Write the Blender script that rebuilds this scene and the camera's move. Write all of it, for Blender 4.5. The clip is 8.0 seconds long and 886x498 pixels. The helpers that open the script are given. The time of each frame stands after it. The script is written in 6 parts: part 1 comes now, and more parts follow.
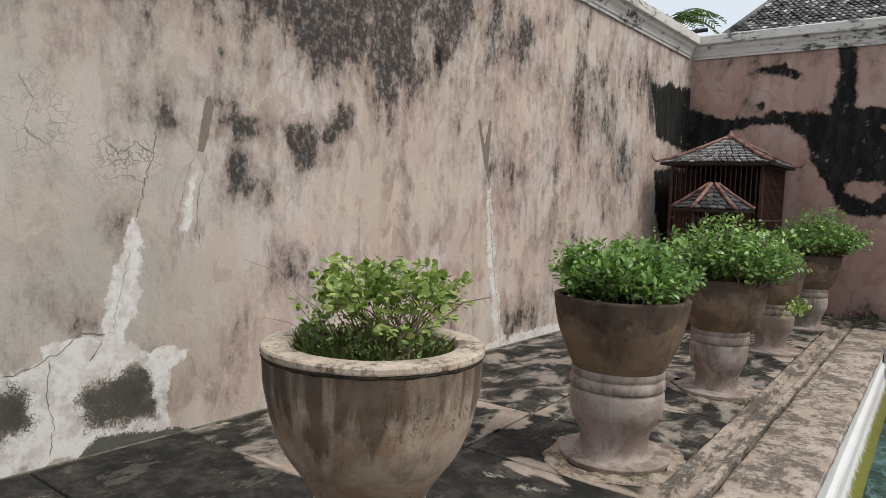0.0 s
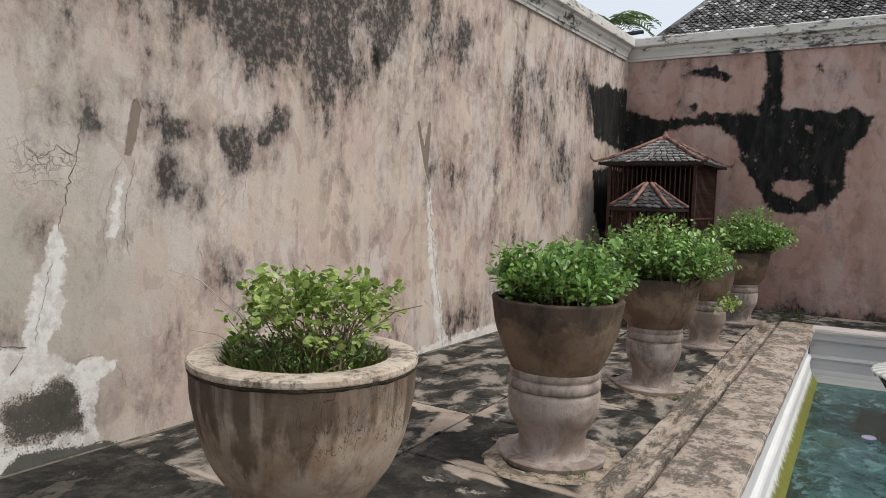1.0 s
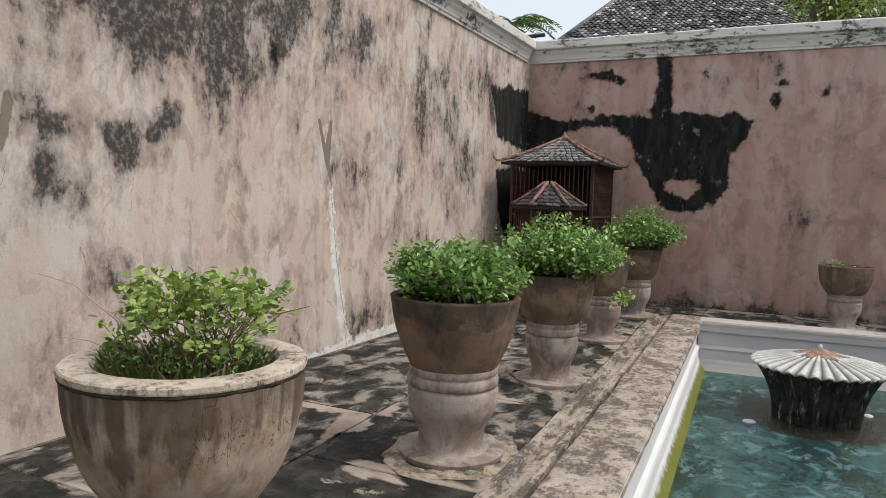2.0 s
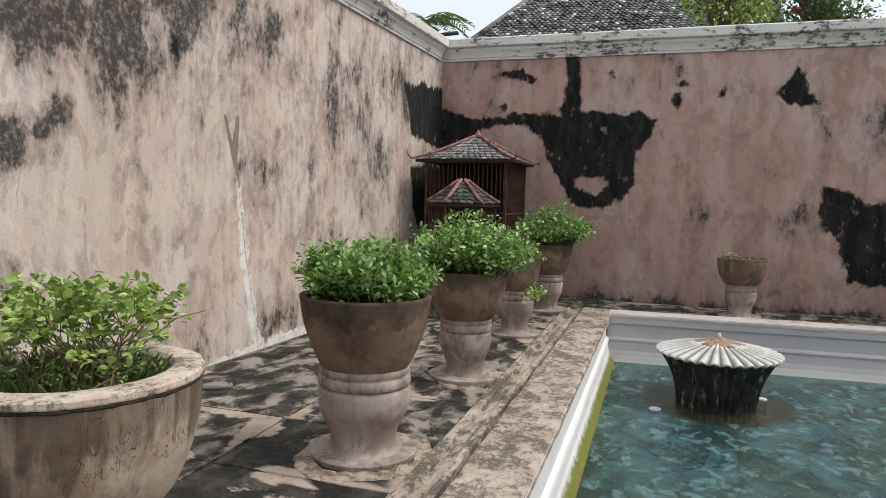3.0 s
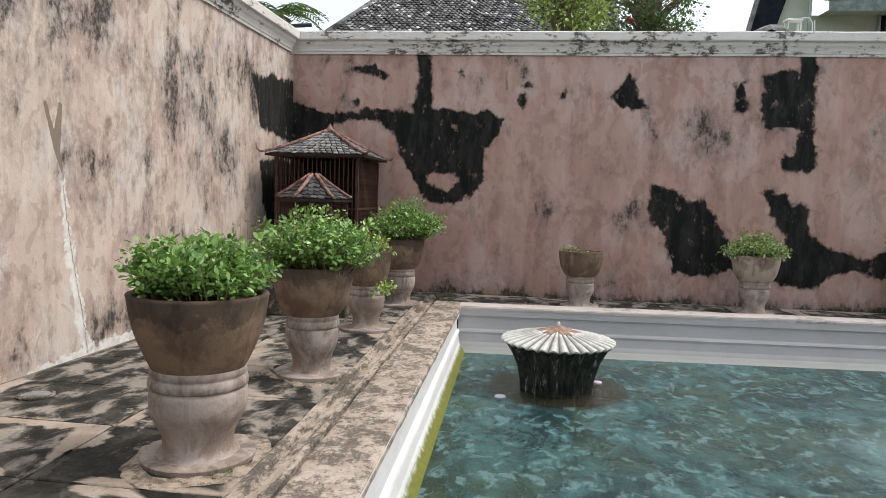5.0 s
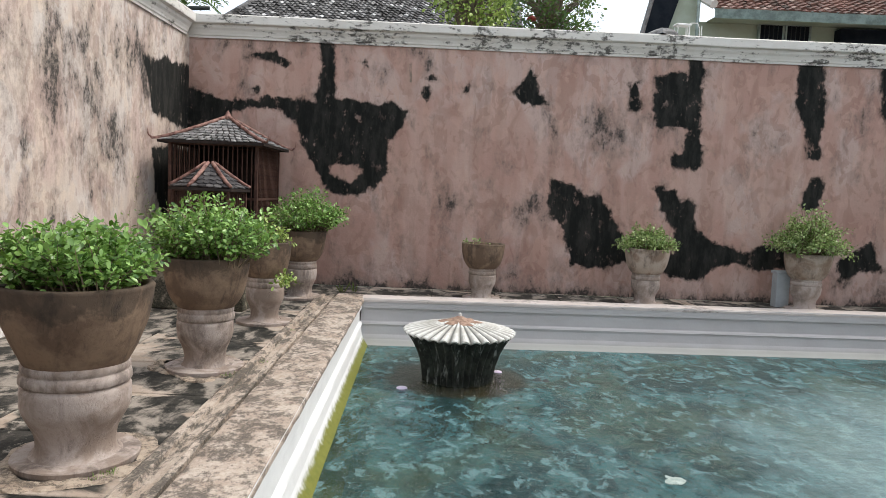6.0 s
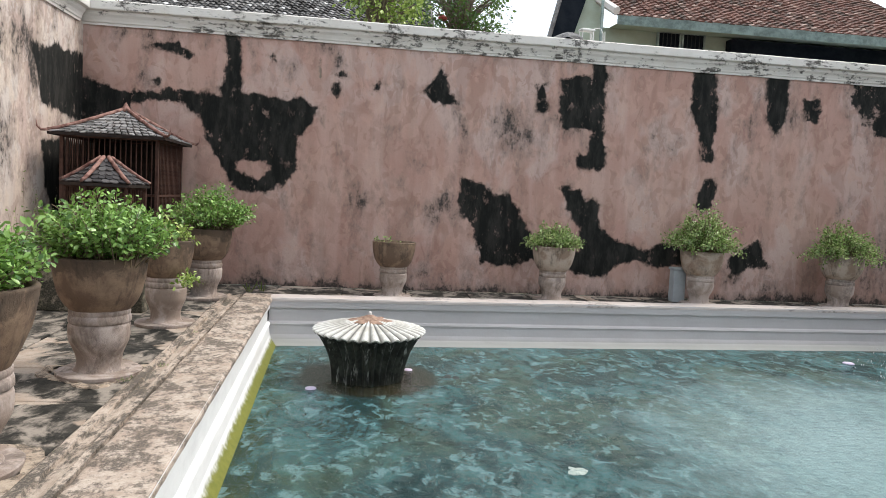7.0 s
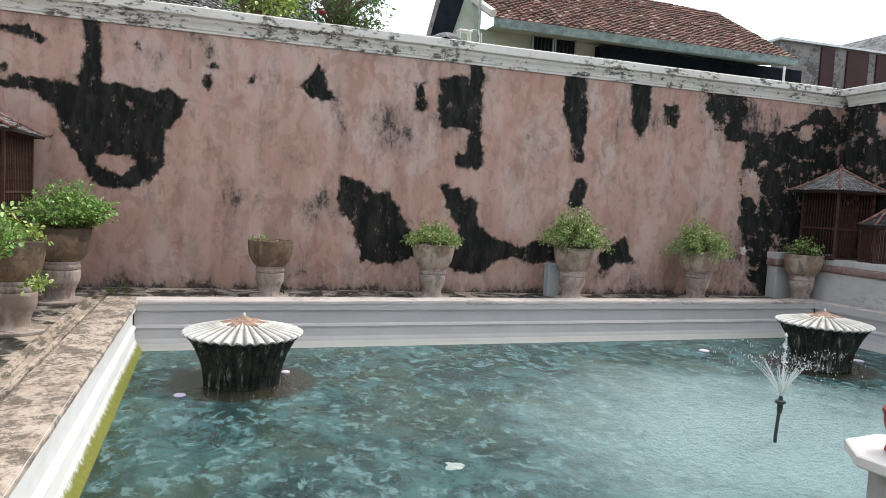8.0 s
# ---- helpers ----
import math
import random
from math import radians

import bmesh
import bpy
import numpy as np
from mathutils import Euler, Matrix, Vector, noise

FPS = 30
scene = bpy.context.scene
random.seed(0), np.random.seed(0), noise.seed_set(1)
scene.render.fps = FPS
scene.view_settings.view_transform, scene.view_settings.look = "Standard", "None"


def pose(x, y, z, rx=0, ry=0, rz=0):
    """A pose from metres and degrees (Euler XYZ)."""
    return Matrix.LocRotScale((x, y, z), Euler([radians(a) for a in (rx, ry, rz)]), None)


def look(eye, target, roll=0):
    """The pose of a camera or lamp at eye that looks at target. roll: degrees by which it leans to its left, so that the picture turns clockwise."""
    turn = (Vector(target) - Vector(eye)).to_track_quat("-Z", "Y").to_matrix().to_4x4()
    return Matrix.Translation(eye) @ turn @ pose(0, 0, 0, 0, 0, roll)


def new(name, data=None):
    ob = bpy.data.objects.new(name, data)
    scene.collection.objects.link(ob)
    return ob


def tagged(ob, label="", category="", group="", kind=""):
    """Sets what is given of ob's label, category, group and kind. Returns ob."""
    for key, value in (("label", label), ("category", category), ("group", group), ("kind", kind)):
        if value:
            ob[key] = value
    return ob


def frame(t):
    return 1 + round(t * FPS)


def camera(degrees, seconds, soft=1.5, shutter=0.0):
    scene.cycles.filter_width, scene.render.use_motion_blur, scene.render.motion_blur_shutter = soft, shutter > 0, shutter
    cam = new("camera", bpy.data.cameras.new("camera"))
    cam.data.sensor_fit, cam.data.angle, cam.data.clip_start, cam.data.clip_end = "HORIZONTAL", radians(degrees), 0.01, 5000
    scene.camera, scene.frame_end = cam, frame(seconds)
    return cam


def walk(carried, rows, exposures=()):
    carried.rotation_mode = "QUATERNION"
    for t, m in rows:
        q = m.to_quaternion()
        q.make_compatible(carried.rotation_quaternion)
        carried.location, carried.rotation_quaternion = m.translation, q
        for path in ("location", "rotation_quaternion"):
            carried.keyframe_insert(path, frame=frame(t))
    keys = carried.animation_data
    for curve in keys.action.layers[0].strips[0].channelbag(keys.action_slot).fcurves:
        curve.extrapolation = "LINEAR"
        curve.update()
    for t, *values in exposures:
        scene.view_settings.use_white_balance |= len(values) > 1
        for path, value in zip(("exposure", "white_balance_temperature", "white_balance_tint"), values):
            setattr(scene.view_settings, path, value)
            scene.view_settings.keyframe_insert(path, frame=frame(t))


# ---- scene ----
cam = camera(64.73, 8.0, 0.75)
PATH = [
    (0, (4.4138, -0.4990, 1.7183), (3.1951, 1.0802, 1.5735), 2.050),
    (0.5, (4.4178, -0.4728, 1.7451), (3.2527, 1.1461, 1.5982), 1.969),
    (1, (4.4501, -0.4513, 1.7593), (3.3569, 1.2171, 1.6138), 1.702),
    (1.5, (4.4905, -0.4302, 1.7644), (3.5045, 1.3039, 1.6201), 1.719),
    (3, (4.5734, -0.3606, 1.7724), (3.9143, 1.5222, 1.6287), 1.390),
    (3.5, (4.5879, -0.3422, 1.7823), (4.0256, 1.5710, 1.6300), 1.149),
    (4, (4.6137, -0.3567, 1.7855), (4.1489, 1.5820, 1.6261), 1.405),
    (4.5, (4.6691, -0.3554, 1.7857), (4.2947, 1.6038, 1.6396), 1.447),
    (6, (4.7847, -0.3116, 1.7391), (4.7728, 1.6825, 1.5861), 2.459),
    (6.5, (4.7798, -0.3015, 1.7369), (4.9232, 1.6872, 1.5800), 2.462),
    (7, (4.8318, -0.3155, 1.7487), (5.0660, 1.6652, 1.6007), 2.886),
    (7.5, (4.8901, -0.3026, 1.7566), (5.3021, 1.6487, 1.6062), 3.761),
    (8, (4.9100, -0.2902, 1.7530), (5.4679, 1.6255, 1.6160), 3.112),
]
walk(cam, [(t, look(eye, target, roll)) for t, eye, target, roll in PATH],
     [(0, -0.39), (1.5, -0.33), (3.5, -0.13), (4.5, -0.05), (6.5, 0.19), (8, 0.30)])

# ---- world, sun, exposure ----
world = bpy.data.worlds.new("sky")
scene.world = world
world.use_nodes = True
wn = world.node_tree
wn.nodes.clear()
SUN_ELEV, SUN_AZ = 56.0, 78.0     # degrees; azimuth from +y towards +x
sky = wn.nodes.new("ShaderNodeTexSky")
sky.sky_type, sky.sun_disc = "NISHITA", False
sky.sun_elevation, sky.sun_rotation = radians(SUN_ELEV), radians(SUN_AZ)
sky.air_density, sky.dust_density = 1.0, 4.0
bg_sky = wn.nodes.new("ShaderNodeBackground")
bg_sky.inputs["Strength"].default_value = 0.08
wn.links.new(sky.outputs[0], bg_sky.inputs["Color"])
bg_cloud = wn.nodes.new("ShaderNodeBackground")
bg_cloud.inputs["Color"].default_value = (0.93, 0.97, 1.0, 1)
bg_cloud.inputs["Strength"].default_value = 0.86
add_bg = wn.nodes.new("ShaderNodeAddShader")
wn.links.new(bg_sky.outputs[0], add_bg.inputs[0])
wn.links.new(bg_cloud.outputs[0], add_bg.inputs[1])
w_out = wn.nodes.new("ShaderNodeOutputWorld")
wn.links.new(add_bg.outputs[0], w_out.inputs["Surface"])

sun_data = bpy.data.lights.new("sun", "SUN")
sun_data.energy, sun_data.angle, sun_data.color = 2.2, radians(22), (1.0, 0.95, 0.88)
sun = new("sun", sun_data)
se, sa = radians(SUN_ELEV), radians(SUN_AZ)
sun.matrix_world = look((20 * math.cos(se) * math.sin(sa), 20 * math.cos(se) * math.cos(sa), 20 * math.sin(se)), (0, 0, 0))


# ---- material tools ----
class Nodes:
    """A node material with short calls."""
    def __init__(self, name):
        self.mat = bpy.data.materials.new(name)
        self.mat.use_nodes = True
        self.t = self.mat.node_tree
        self.b = self.t.nodes["Principled BSDF"]
        self.b.inputs["Specular IOR Level"].default_value = 0.3
        self.pos = self.node("ShaderNodeTexCoord").outputs["Object"]

    def node(self, kind, **settings):
        nd = self.t.nodes.new(kind)
        for k, v in settings.items():
            setattr(nd, k, v)
        return nd

    def put(self, socket, value):
        if isinstance(value, bpy.types.NodeSocket):
            self.t.links.new(value, socket)
        elif isinstance(value, tuple) and len(value) == 3 and socket.type == "RGBA":
            socket.default_value = (*value, 1)
        else:
            socket.default_value = value

    def scaled(self, v):
        m = self.node("ShaderNodeMapping")
        self.put(m.inputs["Vector"], self.pos)
        m.inputs["Scale"].default_value = v
        return m.outputs[0]

    def noise(self, scale, detail=6, rough=0.6, vec=None, warp=0.0):
        nd = self.node("ShaderNodeTexNoise")
        self.put(nd.inputs["Vector"], vec or self.pos)
        for k, v in (("Scale", scale), ("Detail", detail), ("Roughness", rough), ("Distortion", warp)):
            nd.inputs[k].default_value = v
        return nd.outputs["Fac"]

    def cells(self, scale, feature="DISTANCE_TO_EDGE", vec=None):
        nd = self.node("ShaderNodeTexVoronoi", feature=feature)
        self.put(nd.inputs["Vector"], vec or self.pos)
        nd.inputs["Scale"].default_value = scale
        return nd.outputs["Distance"]

    def ramp(self, x, a, b, lo=0.0, hi=1.0):
        nd = self.node("ShaderNodeMapRange", interpolation_type="SMOOTHSTEP")
        self.put(nd.inputs["Value"], x)
        for k, v in (("From Min", a), ("From Max", b), ("To Min", lo), ("To Max", hi)):
            nd.inputs[k].default_value = v
        return nd.outputs[0]

    def mix(self, f, a, b, blend="MIX"):
        nd = self.node("ShaderNodeMix", data_type="RGBA", blend_type=blend)
        self.put(nd.inputs["Factor"], f)
        self.put(nd.inputs[6], a)
        self.put(nd.inputs[7], b)
        return nd.outputs[2]

    def math(self, op, a, b=0.0):
        nd = self.node("ShaderNodeMath", operation=op)
        self.put(nd.inputs[0], a)
        self.put(nd.inputs[1], b)
        return nd.outputs[0]

    def attr(self, name):
        return self.node("ShaderNodeAttribute", attribute_name=name).outputs["Fac"]

    def height(self):
        nd = self.node("ShaderNodeSeparateXYZ")
        self.put(nd.inputs[0], self.pos)
        return nd.outputs["Z"]

    def island(self):
        return self.node("ShaderNodeNewGeometry").outputs["Random Per Island"]

    def object_random(self):
        return self.node("ShaderNodeObjectInfo").outputs["Random"]

    def bump(self, h, strength=0.4, dist=0.02):
        nd = self.node("ShaderNodeBump")
        nd.inputs["Strength"].default_value, nd.inputs["Distance"].default_value = strength, dist
        self.put(nd.inputs["Height"], h)
        self.put(self.b.inputs["Normal"], nd.outputs[0])
        return nd.outputs[0]

    def done(self, colour, rough=0.85, metal=0.0):
        self.put(self.b.inputs["Base Color"], colour)
        self.put(self.b.inputs["Roughness"], rough)
        self.b.inputs["Metallic"].default_value = metal
        return self.mat


def plaster(name, warm, mid, grey, grime_amount, flake=1.0):
    """Old lime plaster with streaks, mould patches and pale repairs."""
    n = Nodes(name)
    streak, soft = n.scaled((1, 1, 0.30)), n.scaled((1, 1, 0.62))
    drip = n.scaled((1.7, 1.7, 0.16))
    c = n.mix(n.ramp(n.noise(0.8, 6, 0.5), 0.42, 0.58), warm, mid)
    # soft clouds of grey limewash and tea-brown stain
    c = n.mix(n.ramp(n.noise(1.3, 5, 0.5, soft, 0.6), 0.47, 0.59, 0, 0.8), c, grey)
    c = n.mix(n.ramp(n.noise(2.1, 6, 0.55, soft, 0.8), 0.53, 0.62, 0, 0.36), c, (warm[0] * 0.66, warm[1] * 0.62, warm[2] * 0.58))
    # thin coats that have flaked off, with clear rims
    c = n.mix(n.ramp(n.noise(3.3, 6, 0.52, soft, 1.0), 0.545, 0.572, 0, 0.55 * flake), c, (mid[0] * 1.14, mid[1] * 1.12, mid[2] * 1.08))
    c = n.mix(n.ramp(n.noise(4.9, 6, 0.52, soft, 0.9), 0.560, 0.580, 0, 0.55 * flake), c, (warm[0] * 0.70, warm[1] * 0.66, warm[2] * 0.64))
    # rain washed down in broad runs
    c = n.mix(n.ramp(n.noise(1.9, 4, 0.5, drip, 0.1), 0.50, 0.66, 0, 0.30), c, (grey[0] * 1.1, grey[1] * 1.08, grey[2] * 1.05))
    c = n.mix(n.ramp(n.noise(3.2, 5, 0.5, drip, 0.1), 0.54, 0.68, 0, 0.20), c, (0.25, 0.175, 0.14))
    c = n.mix(n.math("MULTIPLY", n.attr("ash"), n.ramp(n.noise(1.5, 7, 0.55, None, 0.5), 0.38, 0.62, 0.40, 0.95)), c, (0.455, 0.43, 0.375))
    fine = n.noise(55, 5, 0.65)
    c = n.mix(n.ramp(fine, 0.52, 0.66, 0, 0.20), c, (0.25, 0.19, 0.16))
    # soft dirt: general streaks and the zones kept in the wall
    grain = n.ramp(n.noise(15, 7, 0.66), 0.36, 0.54, 0.55, 1.0)
    field = n.math("ADD", n.math("MULTIPLY", n.noise(2.4, 10, 0.64, soft, 0.2), 0.5), n.math("MULTIPLY", n.noise(4.2, 6, 0.55, streak, 0.1), 0.26))
    field = n.math("ADD", field, n.math("MULTIPLY", n.noise(13, 8, 0.66, soft, 0.1), 0.22))
    field = n.math("ADD", field, n.math("MULTIPLY", n.attr("grime"), grime_amount))
    field = n.math("ADD", field, n.math("MULTIPLY", n.noise(36, 6, 0.7, soft), 0.12))
    g = n.ramp(field, 0.645, 0.725, 0, 0.94)
    haze = n.ramp(field, 0.56, 0.67, 0, 0.5)
    c = n.mix(haze, c, (0.20, 0.155, 0.135))
    c = n.mix(n.math("MULTIPLY", n.math("MINIMUM", g, 0.95), grain), c, (0.040, 0.037, 0.034))
    # pale lime
    p = n.math("ADD", n.attr("pale"), n.math("MULTIPLY", n.math("SUBTRACT", n.noise(6, 10, 0.62), 0.5), 0.34))
    pm = n.ramp(p, -0.012, 0.018)
    c = n.mix(n.math("MULTIPLY", pm, n.ramp(n.noise(7, 9, 0.62), 0.40, 0.56, 0.50, 1.0)), c, (0.76, 0.75, 0.72))
    c = n.mix(n.math("MULTIPLY", n.attr("crazed"), 0.45), c, (0.66, 0.63, 0.58))
    # hairline crazing in one zone
    wob = n.node("ShaderNodeVectorMath", operation="ADD")
    n.put(wob.inputs[0], n.pos)
    wc = n.node("ShaderNodeTexNoise")
    n.put(wc.inputs["Vector"], n.pos)
    wc.inputs["Scale"].default_value, wc.inputs["Detail"].default_value = 9, 6
    wm = n.node("ShaderNodeVectorMath", operation="SCALE")
    n.put(wm.inputs[0], wc.outputs["Color"])
    wm.inputs["Scale"].default_value = 0.15
    n.put(wob.inputs[1], wm.outputs[0])
    web = n.math("MULTIPLY", n.ramp(n.cells(15, vec=wob.outputs[0]), 0.0, 0.10, 1, 0), n.math("MULTIPLY", n.attr("crazed"), n.ramp(n.noise(4, 5), 0.38, 0.58)))
    c = n.mix(n.math("MULTIPLY", web, 0.95), c, (0.25, 0.225, 0.195))
    # granular grey-green moss with pale flecks
    mo = n.math("ADD", n.attr("mossy"), n.math("ADD", n.math("MULTIPLY", n.math("SUBTRACT", n.noise(9, 9, 0.65), 0.5), 1.5), n.math("MULTIPLY", n.math("SUBTRACT", n.noise(75, 5, 0.7), 0.5), 1.7)))
    mo = n.math("MULTIPLY", n.ramp(mo, 0.40, 0.70), n.ramp(n.attr("mossy"), 0.0, 0.2))
    c = n.mix(n.math("MULTIPLY", mo, 0.93), c, n.mix(n.noise(8, 6), (0.03, 0.032, 0.025), (0.105, 0.105, 0.085)))
    # scars of bare brown render
    sc = n.ramp(n.math("ADD", n.attr("scar"), n.math("MULTIPLY", n.math("SUBTRACT", n.noise(16, 8, 0.7), 0.5), 0.04)), -0.004, 0.010)
    c = n.mix(sc, c, n.mix(n.noise(12, 8, 0.7), (0.30, 0.24, 0.19), (0.17, 0.135, 0.11)))
    # black mould, feathered downwards and flecked with plaster
    rough_edge = n.math("ADD", n.math("MULTIPLY", n.math("SUBTRACT", n.noise(3.6, 6, 0.56, None, 0.4), 0.5), 0.26),
                        n.math("MULTIPLY", n.math("SUBTRACT", n.noise(12, 6, 0.6, soft, 0.3), 0.5), 0.14))
    m = n.math("ADD", n.math("ADD", n.attr("mould"), 0.008), rough_edge)
    m = n.math("ADD", m, n.math("MULTIPLY", n.math("SUBTRACT", n.noise(45, 4, 0.6), 0.5), 0.035))
    m = n.math("ADD", m, n.math("MULTIPLY", n.attr("broken"), n.math("MULTIPLY", n.math("SUBTRACT", n.noise(2.2, 10, 0.62, n.scaled((1, 1, 1.5)), 0.3), 0.50), 0.50)))
    mm = n.ramp(m, -0.030, 0.034)
    halo = n.ramp(n.math("ADD", n.attr("mould"), n.math("MULTIPLY", rough_edge, 2.2)), -0.08, 0.06, 0, 0.5)
    c = n.mix(n.math("MULTIPLY", halo, grain), c, (0.10, 0.075, 0.06))
    holes = n.math("MULTIPLY", n.ramp(n.noise(6.5, 9, 0.74, soft), 0.575, 0.625), n.ramp(n.noise(1.6, 4), 0.40, 0.60))
    mm = n.math("MULTIPLY", mm, n.math("SUBTRACT", 1.0, n.math("MULTIPLY", holes, 0.75)))
    c = n.mix(mm, c, n.mix(n.ramp(n.noise(6, 9, 0.7, streak), 0.4, 0.65), (0.006, 0.007, 0.006), (0.026, 0.025, 0.022)))
    h = n.math("ADD", n.math("MULTIPLY", n.noise(7, 7, 0.55), 0.75), n.math("MULTIPLY", fine, 0.10))
    h = n.math("SUBTRACT", h, n.math("ADD", n.math("MULTIPLY", web, 0.18), n.math("MULTIPLY", mm, 0.15)))
    n.bump(n.math("SUBTRACT", h, n.math("MULTIPLY", sc, 0.7)), 0.6, 0.025)
    return n.done(c, 0.92)


PLASTER_W = plaster("plaster_west", (0.560, 0.438, 0.384), (0.572, 0.484, 0.412), (0.622, 0.568, 0.525), 0.185)
PLASTER_N = plaster("plaster_north", (0.435, 0.268, 0.222), (0.460, 0.305, 0.255), (0.51, 0.385, 0.345), 0.185, 0.75)


def white_paint(name, dirt=0.5, tone=(0.72, 0.72, 0.71), spread=0.0):
    n = Nodes(name)
    c = n.mix(n.ramp(n.noise(1.6, 8, 0.65), 0.35, 0.7, 0, 0.5), tone, (tone[0] * 0.75, tone[1] * 0.72, tone[2] * 0.68))
    d = n.math("MULTIPLY", n.ramp(n.math("ADD", n.math("MULTIPLY", n.noise(1.1, 6, 0.6), 0.5), n.math("MULTIPLY", n.noise(6.0, 8, 0.66, n.scaled((0.8, 0.8, 2.4)), 0.3), 0.5)), 0.535 - spread, 0.60 - spread, 0, dirt), n.ramp(n.noise(14, 6, 0.65), 0.36, 0.52))
    c = n.mix(d, c, (0.06, 0.055, 0.048))
    n.bump(n.noise(22, 7), 0.3, 0.01)
    return n.done(c, 0.75)


CORNICE = white_paint("cornice_paint", 0.92, (0.70, 0.68, 0.64), 0.026)
KERB_PAINT = white_paint("kerb_paint", 0.5, (0.56, 0.51, 0.485), 0.02)


def pool_side():
    """White painted pool wall with an algae band above the water."""
    n = Nodes("pool_side_paint")
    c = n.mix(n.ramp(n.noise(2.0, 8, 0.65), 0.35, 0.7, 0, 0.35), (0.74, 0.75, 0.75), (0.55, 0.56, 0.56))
    z = n.math("ADD", n.height(), n.math("MULTIPLY", n.math("SUBTRACT", n.noise(9, 10, 0.75), 0.5), 0.16))
    c = n.mix(n.ramp(z, -0.585, -0.515, 1, 0), c, n.mix(n.noise(14, 6), (0.09, 0.11, 0.015), (0.22, 0.22, 0.045)))
    n.bump(n.noise(22, 7), 0.3, 0.01)
    return n.done(c, 0.7)


POOL_SIDE = pool_side()


def pool_side_shaded():
    n = Nodes("pool_paint_shaded")
    # white pool paint made greyer, with the far sides' shade in the colour
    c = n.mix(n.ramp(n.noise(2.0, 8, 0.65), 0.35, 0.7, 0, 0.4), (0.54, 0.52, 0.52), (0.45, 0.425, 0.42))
    z = n.math("ADD", n.height(), n.math("MULTIPLY", n.math("SUBTRACT", n.noise(3, 8, 0.7), 0.5), 0.08))
    c = n.mix(n.ramp(z, -0.60, -0.50, 0.45, 0), c, (0.30, 0.32, 0.26))
    n.bump(n.noise(22, 7), 0.25, 0.01)
    return n.done(c, 0.7)


POOL_SHADED = pool_side_shaded()


def weathered_stone(name, pale, tan, dark, amount, scale=1.0, stretch=(1, 1, 1)):
    """Cement or stone with black lichen in blotches."""
    n = Nodes(name)
    v = n.scaled(stretch)
    c = n.mix(n.ramp(n.noise(1.7 * scale, 12, 0.72, v), 0.42, 0.6), pale, tan)
    k = n.math("ADD", n.math("MULTIPLY", n.noise(1.9 * scale, 13, 0.7, v, 0.3), 0.55), n.math("MULTIPLY", n.noise(9.0 * scale, 12, 0.78, v, 0.2), 0.45))
    soft = n.ramp(k, 0.52 - 0.09 * amount, 0.61 - 0.09 * amount, 0, 0.95)
    c = n.mix(n.math("MULTIPLY", soft, n.ramp(n.noise(30 * scale, 8, 0.75), 0.32, 0.56, 0.45, 1)), c, dark)
    c = n.mix(n.ramp(n.noise(44, 8, 0.75), 0.48, 0.68, 0, 0.4), c, (0.13, 0.11, 0.095))
    c = n.mix(n.ramp(n.noise(24, 8, 0.75), 0.60, 0.70, 0, 0.5), c, (pale[0] * 1.25, pale[1] * 1.25, pale[2] * 1.22))
    n.bump(n.math("ADD", n.math("MULTIPLY", n.noise(12, 9, 0.65), 0.6), n.math("MULTIPLY", n.noise(60, 6), 0.35)), 0.7, 0.015)
    return n.done(c, 0.9)


def slab_material():
    """Wet-dark mossy paving with worn pale edges, each slab a little different."""
    n = Nodes("paving")
    r = n.math("MULTIPLY", n.math("SUBTRACT", n.object_random(), 0.5), 0.10)
    c = n.mix(n.ramp(n.noise(3.0, 10, 0.7), 0.4, 0.6), (0.34, 0.275, 0.22), (0.41, 0.35, 0.295))
    k = n.math("ADD", n.noise(0.9, 12, 0.56, n.scaled((1, 1.25, 1)), 0.6), r)
    k = n.math("ADD", k, n.attr("moss"))
    wet = n.mix(n.ramp(n.noise(4, 11, 0.75), 0.42, 0.64), (0.014, 0.015, 0.013), (0.058, 0.054, 0.047))
    worn = n.math("SUBTRACT", n.ramp(n.noise(2.2, 11, 0.66, n.scaled((1.5, 0.9, 1)), 0.4), 0.46, 0.60), n.math("MULTIPLY", n.attr("damp"), 9.0))
    wet = n.mix(n.math("MULTIPLY", n.math("MAXIMUM", worn, 0.0), 0.9), wet, (0.32, 0.285, 0.245))
    c = n.mix(n.ramp(k, 0.375, 0.42), c, wet)
    c = n.mix(n.math("MULTIPLY", n.ramp(n.noise(3.1, 11, 0.72, None, 0.4), 0.60, 0.67), 0.75), c, (0.46, 0.42, 0.36))
    c = n.mix(n.ramp(n.noise(36, 6, 0.7), 0.5, 0.72, 0, 0.4), c, (0.06, 0.055, 0.048))
    n.bump(n.math("ADD", n.math("MULTIPLY", n.noise(9, 9, 0.65), 0.7), n.math("MULTIPLY", n.noise(50, 4), 0.2)), 0.4, 0.015)
    n.b.inputs["Specular IOR Level"].default_value = 0.2
    return n.done(c, n.ramp(k, 0.40, 0.5, 0.92, 0.72))


